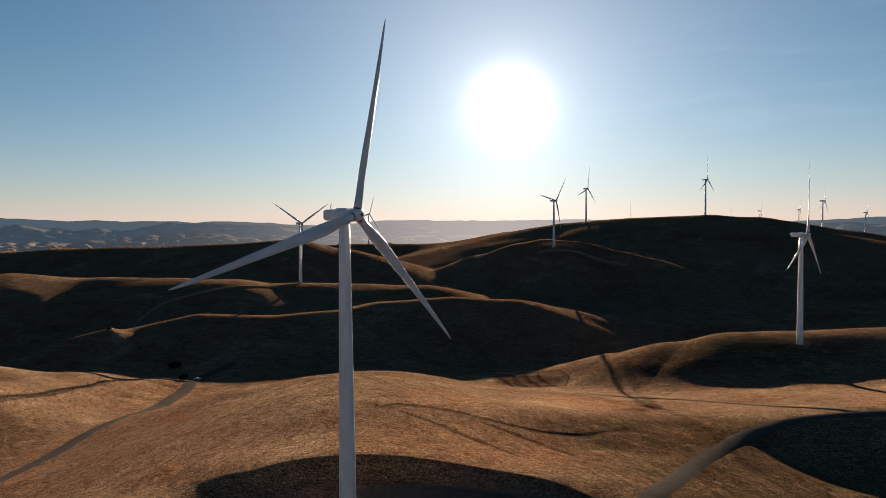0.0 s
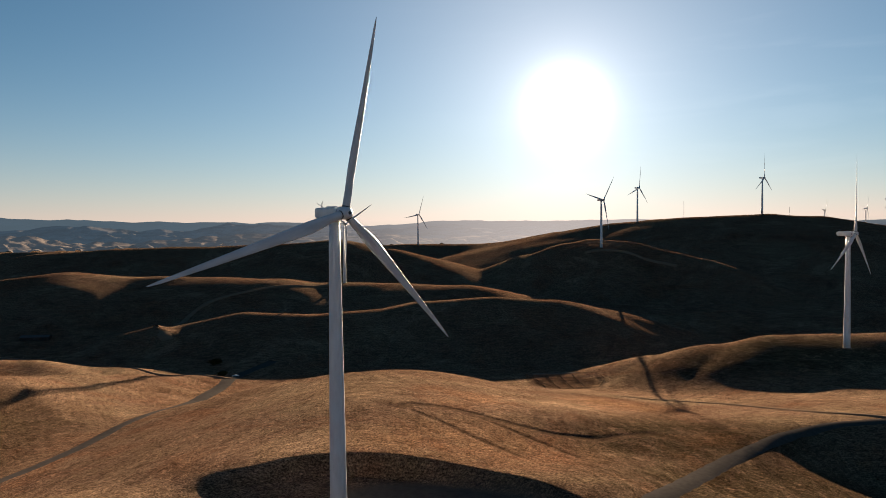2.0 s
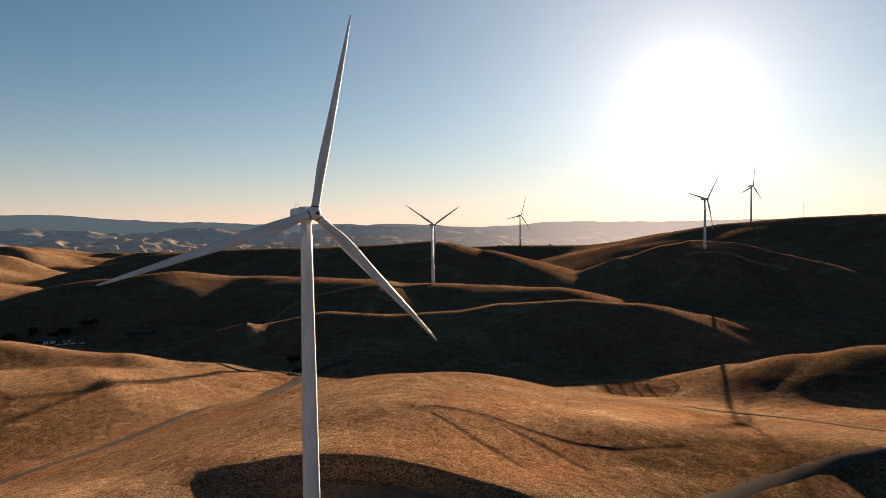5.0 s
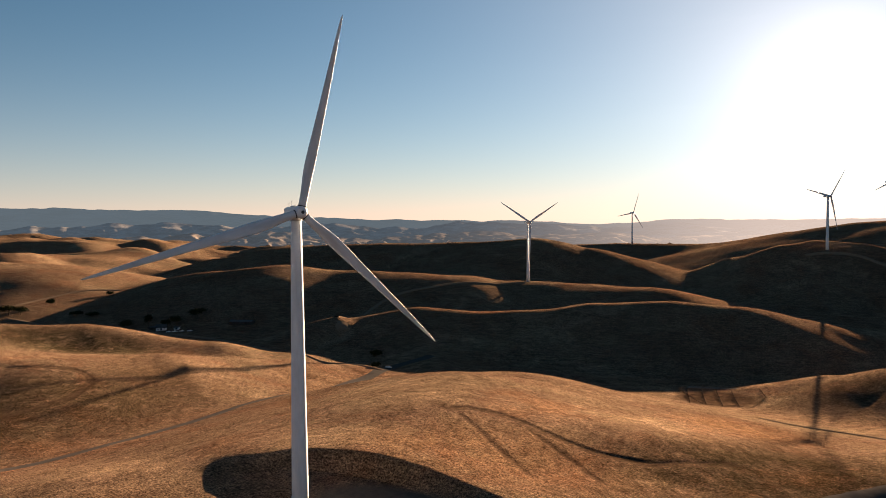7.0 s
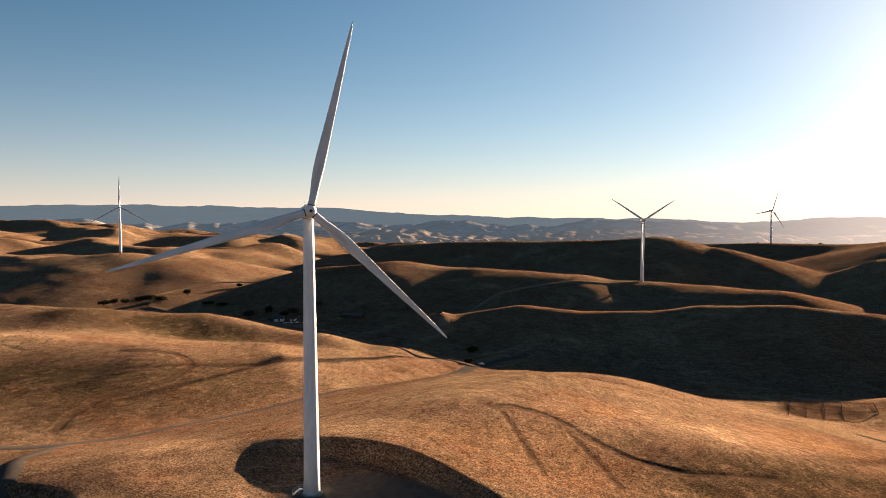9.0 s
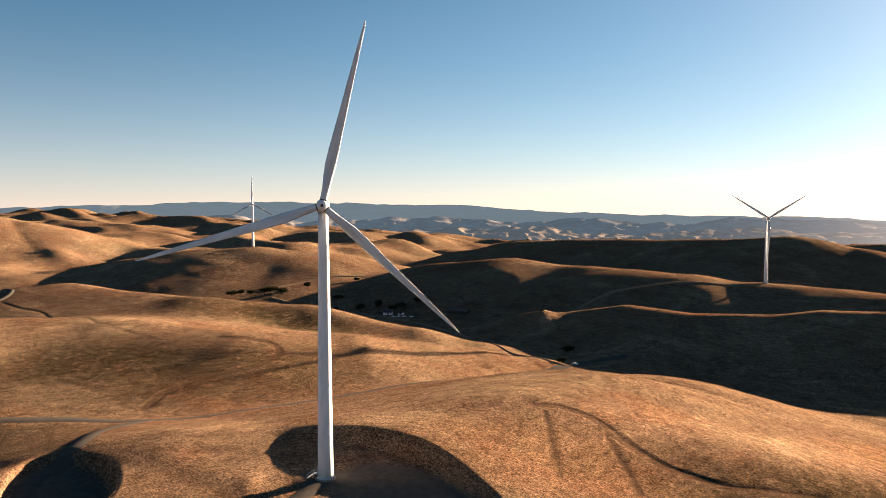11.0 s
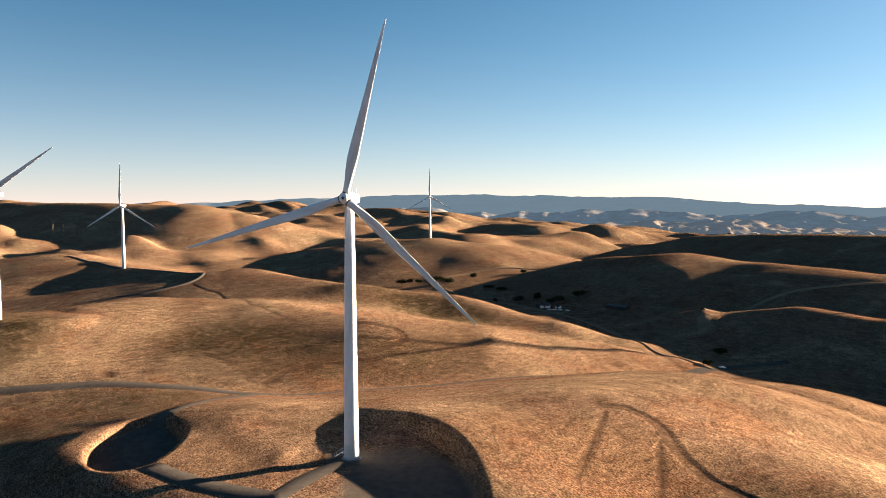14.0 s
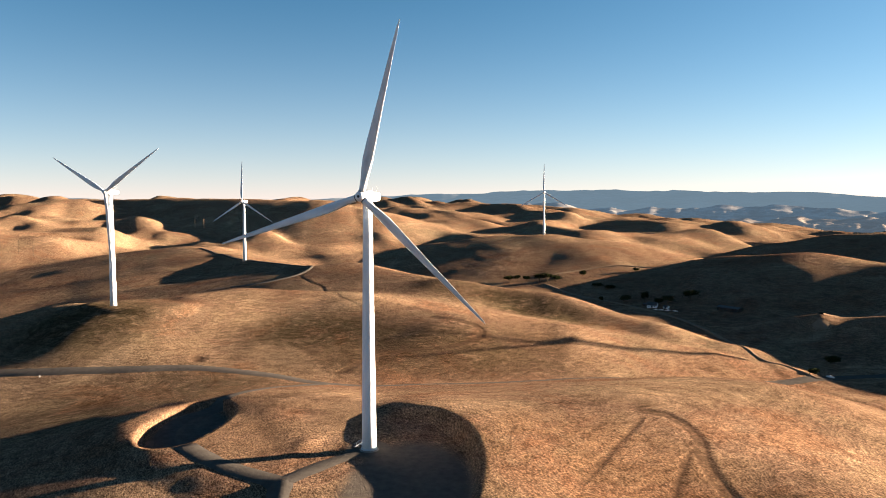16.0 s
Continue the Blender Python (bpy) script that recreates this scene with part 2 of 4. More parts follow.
NEAR_HILLS = [
    # the hill of the foremost turbine, its knoll and its southern lobe
    Ridge([(-45, 150, -1), (-38, 190, 2), (-30, 235, 5), (-38, 300, 4), (-50, 370, -1), (-45, 425, -11)], 0.17, 0.40, 48),
    Ridge([(-20, 240, 4), (20, 300, -2), (35, 350, -12)], 0.2, 0.22, 35),
    Ridge([(-98, 184, -1), (-75, 182, 2), (-45, 190, 0.5)], 0.15, 0.3, 18),
    Ridge([(-125, 110, -11), (-88, 101, -9), (-55, 96, -12)], 0.36, 0.25, 6),
    Ridge([(-53, 131, -2), (-72, 121, -3), (-95, 118, -3.5), (-113, 127, -4), (-123, 142, -4.5), (-118, 162, -4)], 0.36, 0.3, 5),
    Ridge([(-50, 224, 4.5), (-15, 222, 6), (25, 208, 5)], 0.26, 0.22, 12),
    Ridge([(-430, 60, -8), (-330, 100, -12), (-235, 160, -19), (-180, 198, -20)], 0.13, 0.3, 15),
    # the hill of the turbine to the east
    Ridge([(101, 612, -46), (124, 605, -39), (146, 600, -32), (187, 588, -21), (230, 580, -13), (270, 570, -10), (330, 570, -8), (420, 580, -9), (560, 590, -20)], 0.19, 0.5, 22),
    # bank along the eastern road
    Ridge([(60, 225, -10), (95, 290, -14), (150, 345, -17), (210, 352, -14), (300, 360, -10), (450, 370, -6)], 0.34, 0.16, 10),
    # hills west of the road
    Ridge([(-430, 60, 2), (-372, 100, 7), (-405, 180, 10), (-385, 260, 6)], 0.36, 0.26, 27),
    Ridge([(-405, 200, 9), (-385, 260, 6), (-300, 326, -2), (-280, 395, -9), (-266, 454, -20.5), (-248, 500, -29), (-222, 545, -40)], 0.17, 0.5, 20),
    # the saddle that closes the shaded hollow
    Ridge([(-628, 290, 1), (-574, 288, -8), (-490, 300, -6), (-410, 270, 3)], 0.12, 0.16, 30),
    Ridge([(-640, 330, 8), (-540, 362, 5), (-470, 386, 2)], 0.13, 0.40, 24),
    Ridge([(-478, 380, 2.5), (-421, 465, -6), (-338, 524, -24), (-290, 555, -37)], 0.33, 0.40, 16),
    Ridge([(-930, 205, 3), (-822, 230, 3), (-740, 268, 2), (-670, 286, 2), (-632, 288, 2)], 0.40, 0.20, 9),
    Ridge([(-1100, 150, 8), (-1000, 180, 6), (-920, 208, 3)], 0.14, 0.2, 30),
    Ridge([(-720, 330, 3), (-640, 330, 8)], 0.2, 0.24, 20),
    Ridge([(-1180, 690, 4), (-1110, 755, 17), (-1049, 800, 21), (-960, 850, 13), (-880, 905, -14)], 0.185, 0.24, 60),
    # the broad far hillside that lies in its own shade
    Ridge([(-1690, 600, 66), (-1770, 510, 86), (-2000, 300, 93), (-2250, 100, 95), (-2500, -120, 90)], 0.30, 0.26, 40),
]
FAR_HILLS = [
    Ridge([(-330, 700, -30), (-254, 760, -18), (-179, 745, -18), (-109, 770, -16), (-60, 790, -9), (10, 800, -5), (70, 805, -9), (118, 819, -21), (138, 826, -34)], 0.36, 0.26, 19),
    Ridge([(-320, 699, -24), (-311, 692, -26)], 0.5, 0.35, 4),
    Ridge([(-330, 930, -14), (-191, 987, -7), (-109, 965, -4), (-47, 960, -8), (-10, 940, -22)], 0.26, 0.22, 32),
    Ridge([(-870, 845, -40), (-770, 890, -18), (-660, 922, 3), (-560, 934, 13), (-470, 958, 6), (-361, 950, 5), (-290, 955, 2), (-220, 970, -6)], 0.25, 0.22, 38),
    Ridge([(-980, 1180, -28), (-900, 1230, 4), (-814, 1290, 24), (-680, 1330, 29), (-554, 1350, 31), (-399, 1350, 35), (-285, 1340, 44), (-191, 1345, 26), (-87, 1360, -5), (-25, 1385, -40)], 0.32, 0.3, 40),
    Ridge([(-900, 1850, 5), (-400, 1960, 8), (-200, 1985, 12), (-50, 1960, 12), (100, 1920, 25), (170, 1900, 41)], 0.24, 0.2, 40),
    Ridge([(170, 1900, 41), (299, 1800, 66), (425, 1750, 77), (615, 1680, 84), (700, 1660, 78), (780, 1650, 64), (900, 1650, 48), (1000, 1650, 35), (1300, 1700, 10)], 0.21, 0.2, 25),
    Ridge([(40, 1355, -2), (68, 1335, 14), (136, 1305, 35), (176, 1302, 42), (236, 1300, 39), (304, 1250, 22), (345, 1200, 11), (380, 1120, -12)], 0.44, 0.34, 12),
    Ridge([(1250, 2700, 5), (1498, 2610, 11), (1800, 2650, 5)], 0.2, 0.2, 60),
    Ridge([(1300, 3300, 15), (1465, 3420, 23), (1500, 3100, 27), (1440, 2990, 27)], 0.2, 0.2, 60),
]


def beside(line, gap):
    """The same line, moved sideways."""
    out = []
    for i, (px, py) in enumerate(line):
        (ax, ay), (bx, by) = line[max(i - 1, 0)], line[min(i + 1, len(line) - 1)]
        d = math.hypot(bx - ax, by - ay)
        out.append((px - (by - ay) / d * gap, py + (bx - ax) / d * gap))
    return out


HAIRPIN = [(-218, 223), (-233, 240), (-244, 265), (-244, 303), (-256, 328), (-266, 333), (-276, 331), (-286, 321), (-297, 308)]
HILL_RUT = [(-24, 291), (-18, 299), (-7, 299), (5, 295), (14, 288), (24, 283), (36, 279), (55, 282), (80, 305)]
TRACKS = [
    (beside(HAIRPIN, 1.5), 1.7, 1.0), (beside(HAIRPIN, -1.5), 1.7, 0.9), (HAIRPIN, 4.6, 0.45),
    (beside(HILL_RUT, 1.3), 1.8, 1.0), (beside(HILL_RUT, -1.3), 1.8, 1.0), (HILL_RUT, 4.6, 0.5),
    ([(5, 295), (13, 284), (23, 273), (33, 263), (44, 250)], 2.0, 1.0),
    ([(-18, 289), (-6, 275), (7, 259), (26, 237)], 1.6, 1.0),
    ([(-238, 378), (-243, 366), (-247, 350), (-252, 334)], 2.0, 0.4),
    ([(-367, 96), (-378, 128), (-396, 150), (-408, 158)], 3.0, 0.5),
    ([(-596, 262), (-560, 266), (-527, 272), (-480, 268), (-430, 258), (-366, 255), (-332, 268)], 3.0, 0.6),
    ([(-270, 575), (-235, 552), (-212, 540), (-192, 532)], 4.0, 0.9),
]


def land(x, y):
    """The height of the ground."""
    x, y = np.asarray(x, float), np.asarray(y, float)
    floor = -46 + 3 * soft_noise(x / 260, y / 260, 3) - 13 * smooth(590, 680, y) * smooth(900, 820, y) * smooth(-260, -60, x)
    west = smooth(-1250, -2700, x)
    rise = west * (88 + 4 * smooth(1500, -600, y)) * smooth(2900, 900, y) * (0.8 + 0.2 * smooth(-250, 250, y))
    wild = smooth(-880, -1250, x) * smooth(2600, 1500, y + 0.15 * x)
    warp = 120 * soft_noise(x / 500, y / 500, 5)
    rolls = 42 * soft_noise((x + warp) / 320, (y - warp) / 250, 7) ** 1.4 + 36 * soft_noise((x - warp) / 175, (y + warp) / 135, 9) ** 1.4
    rolls = rolls + 15 * soft_noise((x + 0.5 * warp) / 84, y / 66, 11)
    south = smooth(60, -500, y) * (18 + 12 * soft_noise(x / 220, y / 220, 13))
    layers = [floor + rise + wild * rolls + south]
    layers += [r.height(x, y) for r in NEAR_HILLS + FAR_HILLS]
    k = 2.4
    top = np.maximum.reduce(layers)
    h = top + k * np.log(sum(np.exp((v - top) / k) for v in layers)) - 0.35 * k
    far = smooth(700, 1500, np.hypot(x, y))
    h = h + (1.6 + 0.6 * far) * (soft_noise(x / 60, y / 60, 17) - 0.5) + 0.4 * (soft_noise(x / 23, y / 23, 19) - 0.5)
    # uneven flanks of the farther hills, calm round the turbines' feet
    rough = smooth(640, 780, y)
    for fx, fy in ((-191, 981), (191, 1263), (-200, 1978), (341, 1753), (597, 1672), (910, 1763)):
        rough = rough * (1 - np.exp(-((x - fx) ** 2 + (y - fy) ** 2) / 70 ** 2))
    h = h + rough * (4 * (soft_noise(x / 150, y / 95, 23) - 0.5) + 1.5 * (soft_noise(x / 62, y / 48, 29) - 0.5))
    h = h + 1.0 * (soft_noise(x / 44, y / 70, 37) - 0.5) * smooth(-190, -240, x) * smooth(-700, -500, x)
    for px, py, rx, ry, deep in HOLLOWS:
        h = h - deep * smooth(1, 0, np.sqrt(((x - px) / rx) ** 2 + ((y - py) / ry) ** 2))
    # gravel pad and bench cut level into the hill, with steep banks to the north
    for px, py, rx, ry, turn, pz, edge in PADS:
        u = (x - px) * math.cos(radians(turn)) + (y - py) * math.sin(radians(turn))
        v = (y - py) * math.cos(radians(turn)) - (x - px) * math.sin(radians(turn))
        d = np.sqrt((u / rx) ** 2 + (v / ry) ** 2)
        h = h + (pz - h) * smooth(1 + edge, 1 - edge * 0.2, d)
    # ruts worn into the slopes
    depth = np.zeros(x.shape)
    for line, width, amount in TRACKS:
        near = np.full(x.shape, 1e3)
        for (ax, ay), (bx, by) in zip(line, line[1:]):
            dx, dy = bx - ax, by - ay
            t = np.clip(((x - ax) * dx + (y - ay) * dy) / (dx * dx + dy * dy), 0, 1)
            near = np.minimum(near, np.hypot(x - ax - t * dx, y - ay - t * dy))
        depth = np.maximum(depth, 0.40 * amount * smooth(width * 0.5 + 0.9, 0.2, near))
    h = h - depth
    return h


HOLLOWS = [(188, 300, 70, 42, 10), (380, 900, 170, 90, 9), (-262, 262, 50, 60, 0.7), (-268, 147, 12, 7, 0.8), (-249, 272, 9, 7, 0.2), (-205, 266, 11, 7, 0.4)]
SCARS = [(-268, 147, 9, 5), (-249, 272, 5, 3), (-205, 266, 7, 4)]
PADS = [(-372, 108, 34, 22, 60, 6.2, 0.5), (-64, 190, 24, 15, 0, 0.1, 0.9), (-2.5, 188.5, 55, 27, -22, -0.3, 0.13), (-26, 192, 9, 8, 0, 0.0, 0.2), (-48, 149, 22, 16, 20, -0.1, 1.0), (-87, 138.5, 33, 14, -14, -7.4, 0.14)]


def axis(lo, hi, fine_lo, fine_hi, step, growth):
    mid = list(np.arange(fine_lo, fine_hi + step / 2, step))
    a, s = [], step
    v = mid[-1]
    while v < hi:
        s = min(s * growth, 34)
        v += s
        a.append(v)
    b, s = [], step
    v = mid[0]
    while v > lo:
        s = min(s * growth, 34)
        v -= s
        b.append(v)
    return np.array(b[::-1] + mid + a)


def part(name, bm, mat, parent=None, label="", smooth_faces=False):
    me = bpy.data.meshes.new(name)
    bm.to_mesh(me)
    bm.free()
    me.materials.append(mat)
    if smooth_faces:
        me.polygons.foreach_set("use_smooth", [True] * len(me.polygons))
    ob = new(name, me)
    ob.parent = parent
    if label:
        tagged(ob, label)
    return ob


def sheet(name, xs, ys, zs, mat):
    """A grid of ground as one mesh."""
    ny, nx = zs.shape
    verts = np.stack([xs, ys, zs], -1).reshape(-1, 3)
    i = np.arange(nx * ny).reshape(ny, nx)
    q = np.stack([i[:-1, :-1], i[:-1, 1:], i[1:, 1:], i[1:, :-1]], -1).reshape(-1, 4)
    me = bpy.data.meshes.new(name)
    me.from_pydata(verts.tolist(), [], q.tolist())
    me.materials.append(mat)
    me.polygons.foreach_set("use_smooth", [True] * len(me.polygons))
    return new(name, me)


def glide(points, step=4.0):
    """Points along a soft curve through the given ones."""
    p = [Vector((*q, 0)) for q in points]
    p = [p[0] * 2 - p[1]] + p + [p[-1] * 2 - p[-2]]
    out = []
    for a, b, c, d in zip(p, p[1:], p[2:], p[3:]):
        k = max(2, int((c - b).length / step))
        for i in range(k):
            t = i / k
            out.append(0.5 * ((2 * b) + (c - a) * t + (2 * a - 5 * b + 4 * c - d) * t * t + (3 * b - a - 3 * c + d) * t ** 3))
    out.append(p[-2])
    return out


gx, gy = np.meshgrid(axis(-4700, 4700, -320, 130, 1.15, 1.03), axis(-1500, 4700, 90, 420, 1.15, 1.022))
ground = sheet("ground", gx, gy, land(gx, gy), GRASS)


def wear_along(points, width, amount):
    """How bare the soil is at each point of the ground along a worn track."""
    worn = np.zeros(gx.shape)
    line = glide(points, 6.0)
    for a, b in zip(line, line[1:]):
        near = (np.abs(gx - a.x) < 30) & (np.abs(gy - a.y) < 30)
        px, py = gx[near] - a.x, gy[near] - a.y
        dx, dy = b.x - a.x, b.y - a.y
        t = np.clip((px * dx + py * dy) / (dx * dx + dy * dy + 1e-9), 0, 1)
        d = np.hypot(px - t * dx, py - t * dy)
        worn[near] = np.maximum(worn[near], amount * smooth(width * 0.5 + 0.6, width * 0.5 - 0.9, d))
    return worn


wear = 1.0 * smooth(1.1, 0.75, np.hypot((gx - 66) / 27, (gy - 552) / 26))      # trampled corral, at full strength to darken it for shade as well
for line, width, amount in TRACKS:
    wear = np.maximum(wear, wear_along(line, width, amount))
for sx, sy, rx, ry in SCARS:                                                    # bare washed-out hollows
    wear = np.maximum(wear, 0.75 * smooth(1.2, 0.5, np.hypot((gx - sx) / rx, (gy - sy) / ry)))
stone = np.zeros(gx.shape)                                                      # spread gravel on the levelled ground
for px, py, rx, ry, turn, pz, edge in ((8, 194, 42, 20, -22, 0, 0), PADS[3], PADS[5]):
    u = (gx - px) * math.cos(radians(turn)) + (gy - py) * math.sin(radians(turn))
    v = (gy - py) * math.cos(radians(turn)) - (gx - px) * math.sin(radians(turn))
    stone = np.maximum(stone, smooth(1.05, 0.78, np.hypot(u / rx, v / ry)))
# ragged stands of other growth, some with painted shade and haze: name, east, north, half-lengths, turn, amount
GROWTH_AND_SHADE = [("weeds_shade", -292, 235, 42, 66, -25, 1.0), ("weeds_shade", -345, 78, 60, 55, 0, 1.0), ("weeds_shade", -240, 285, 48, 100, -12, 0.85), ("weeds_shade", -395, 432, 30, 75, -50, 1.0), ("weeds_shade", -440, 390, 34, 60, -50, 0.7),
          # west flank and east bank: darkened beyond their weeds, in place of slope shade
          ("weeds_shade", 95, 306, 75, 34, 38, 0.95), ("weeds_shade", 205, 540, 95, 45, -10, 0.8), ("weeds_shade", -190, 120, 70, 75, 0, 0.7), ("weeds_shade", 125, 248, 95, 52, 30, 1.0),
          # the last, very wide patch pales the far hills to imitate haze
          ("straw_haze", 22, 338, 24, 52, -35, 0.8), ("straw_haze", 62, 372, 26, 44, -20, 1.0), ("straw_haze", -90, 300, 40, 110, 10, 0.35), ("straw_haze", 150, 470, 60, 40, 0, 0.5), ("straw_haze", -1750, 900, 800, 1500, 0, 0.55),
          ("russet", 84, 395, 34, 34, 0, 0.9), ("russet", 10, 250, 45, 36, 20, 0.75)]
for kind in ("weeds_shade", "straw_haze", "russet"):
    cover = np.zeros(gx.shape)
    for name, px, py, rx, ry, turn, amount in GROWTH_AND_SHADE:
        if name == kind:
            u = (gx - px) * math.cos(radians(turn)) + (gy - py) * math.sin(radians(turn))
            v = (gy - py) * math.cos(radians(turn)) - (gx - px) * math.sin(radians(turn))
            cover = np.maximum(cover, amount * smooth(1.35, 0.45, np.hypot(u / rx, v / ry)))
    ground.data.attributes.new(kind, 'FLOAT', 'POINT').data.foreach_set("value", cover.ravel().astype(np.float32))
ground.data.attributes.new("stone", 'FLOAT', 'POINT').data.foreach_set("value", stone.ravel().astype(np.float32))
ground.data.attributes.new("wear", 'FLOAT', 'POINT').data.foreach_set("value", wear.ravel().astype(np.float32))
tagged(ground, "rolling hills of dry golden grass with bare patches", "ground", kind="structure")


# ---------------------------------------------------------------- distance
def range_backdrop(name, radius, base, heights, mat, seed, rough):
    """A ridge of far hills as a bent wall of land, leaning back."""
    a = np.radians(np.linspace(-75, 125, 1100))
    r = np.linspace(0, 1, 16)
    aa, rr = np.meshgrid(a, r)
    deg = np.degrees(aa)
    crest = np.interp(deg, [h[0] for h in heights], [h[1] for h in heights])
    crest = crest + rough * (soft_noise(deg / 5, deg * 0, seed) + 0.5 * soft_noise(deg / 1.7, deg * 0, seed + 1)
                             + 0.25 * soft_noise(deg / 0.6, deg * 0, seed + 2) - 0.9)
    prof = rr ** 0.8
    rad = radius + 330 * rr + 40 * soft_noise(deg / 1.2, rr * 3, seed + 4)
    z = base + (crest - base) * prof + rough * (soft_noise(deg / 0.9, rr * 5, seed + 3) + 0.5 * soft_noise(deg / 0.35, rr * 11, seed + 6) - 0.75) * (1 - rr)
    ob = sheet(name, -np.sin(aa) * rad, np.cos(aa) * rad, z, mat)
    return tagged(ob, "hazy blue far mountain range", "mountains", kind="structure")


# haze over each range is put into its material's glow
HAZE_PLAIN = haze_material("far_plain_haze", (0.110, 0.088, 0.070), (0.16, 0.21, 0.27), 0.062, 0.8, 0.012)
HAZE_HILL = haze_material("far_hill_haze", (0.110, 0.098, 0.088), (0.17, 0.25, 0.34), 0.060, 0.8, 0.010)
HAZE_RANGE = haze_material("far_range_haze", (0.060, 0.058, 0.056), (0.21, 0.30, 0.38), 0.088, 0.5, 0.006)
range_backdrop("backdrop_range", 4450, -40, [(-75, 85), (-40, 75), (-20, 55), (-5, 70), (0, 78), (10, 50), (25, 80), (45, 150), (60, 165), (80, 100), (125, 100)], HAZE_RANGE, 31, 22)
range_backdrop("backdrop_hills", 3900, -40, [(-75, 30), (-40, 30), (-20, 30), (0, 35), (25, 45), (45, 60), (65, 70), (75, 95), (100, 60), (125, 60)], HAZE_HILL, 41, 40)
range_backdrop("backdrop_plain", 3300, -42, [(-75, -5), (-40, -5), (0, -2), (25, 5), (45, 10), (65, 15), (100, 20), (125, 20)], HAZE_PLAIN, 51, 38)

# ---------------------------------------------------------------- roads
ROAD_LINES = []


def strip(name, points, width, mat, label, lift=0.34, rows=5, category="road"):
    line = glide(points)
    ROAD_LINES.append((line, width))
    xs, ys = [], []
    for i, v in enumerate(line):
        d = line[min(i + 1, len(line) - 1)] - line[max(i - 1, 0)]
        s = Vector((-d.y, d.x, 0)).normalized()
        w = width * (0.92 + 0.16 * random.random())
        xs.append([v.x + s.x * w * (k / (rows - 1) - 0.5) for k in range(rows)])
        ys.append([v.y + s.y * w * (k / (rows - 1) - 0.5) for k in range(rows)])
    xs, ys = np.array(xs), np.array(ys)
    lift = lift + 0.0012 * max(0, np.hypot(xs, ys).mean() - 350)
    zs = land(xs, ys) + lift
    zs[:, 0] -= lift + 0.15
    zs[:, -1] -= lift + 0.15
    ob = sheet(name, xs, ys, zs, mat)
    return tagged(ob, label, category, kind="structure")


strip("road", [(-420, -60), (-340, -20), (-290, 30), (-263, 100), (-249, 146), (-222, 185), (-191, 211), (-174, 243), (-168, 304), (-172, 356), (-174, 411), (-182, 480), (-189, 534), (-194, 571), (-185, 640)], 11, GRAVEL, "grey gravel service road winding through dry hills")
strip("road", [(-9, 162), (14, 160), (45, 185), (70, 226), (90, 261), (110, 291), (138, 325), (164, 343), (186, 347), (211, 348), (300, 356), (420, 372)], 8, GRAVEL, "grey gravel service road along a bank")
strip("road", [(-188, 210), (-175, 190), (-158, 176), (-136, 164), (-119, 153), (-108, 138), (-92, 131), (-70, 131), (-50, 137), (-28, 147), (-9, 162)], 8.5, GRAVEL, "gravel loop road round a hollow")
strip("road", [(-24, 187), (-18, 176), (-9, 163)], 7.5, GRAVEL, "gravel spur to the turbine's foot")
strip("road", [(-192, 560), (-230, 560), (-281, 576), (-340, 605), (-425, 636), (-500, 648), (-580, 648), (-660, 640), (-735, 632)], 5, DIRT, "dirt farm road along the valley floor")
strip("track", [(92, 470), (110, 453), (141, 438), (161, 404), (178, 372), (198, 350)], 4.5, DIRT, "pale dirt track across a hollow", category="track")
strip("track", [(-320, 700), (-330, 770), (-319, 840), (-268, 898), (-220, 942), (-192, 972)], 6, DIRT, "dirt track to a turbine", category="track")
strip("track", [(-770, 660), (-772, 721), (-765, 790), (-720, 880)], 4, DIRT, "dirt track at the foot of a hill", category="track")
strip("track", [(-600, 190), (-594, 214), (-600, 248), (-620, 272), (-655, 284), (-700, 281), (-745, 265), (-800, 238), (-880, 210), (-1050, 175)], 6, GRAVEL, "grey gravel track curving round a shaded hollow", category="track")
strip("track", [(160, 1245), (190, 1252), (225, 1250), (260, 1225), (300, 1190)], 7, DIRT, "dirt track past a turbine's foot", category="track")

# ---------------------------------------------------------------- wind turbines
def ring_mesh(rings, sides, cap=True):
    """A lofted tube: rings of (centre, matrix of two half-axes as vectors)."""
    bm = bmesh.new()
    loops = []
    for c, u, v in rings:
        loops.append([bm.verts.new(Vector(c) + u * math.cos(2 * math.pi * k / sides) + v * math.sin(2 * math.pi * k / sides)) for k in range(sides)])
    for a, b in zip(loops, loops[1:]):
        for k in range(sides):
            bm.faces.new((a[k], a[(k + 1) % sides], b[(k + 1) % sides], b[k]))
    if cap:
        bm.faces.new(loops[0][::-1])
        bm.faces.new(loops[-1])
    bmesh.ops.recalc_face_normals(bm, faces=bm.faces)
    return bm


X, Y, Z = Vector((1, 0, 0)), Vector((0, 1, 0)), Vector((0, 0, 1))
HUB, BLADE_LENGTH, REACH = 80.0, 54.0, 4.6


def rounded_box(x0, x1, y0, y1, z0, z1, r, seg=3):
    bm = bmesh.new()
    bmesh.ops.create_cube(bm, size=1)
    for v in bm.verts:
        v.co = Vector((x0 if v.co.x < 0 else x1, y0 if v.co.y < 0 else y1, z0 if v.co.z < 0 else z1))
    bmesh.ops.bevel(bm, geom=bm.edges[:], offset=r, segments=seg, affect='EDGES', profile=0.5)
    return bm


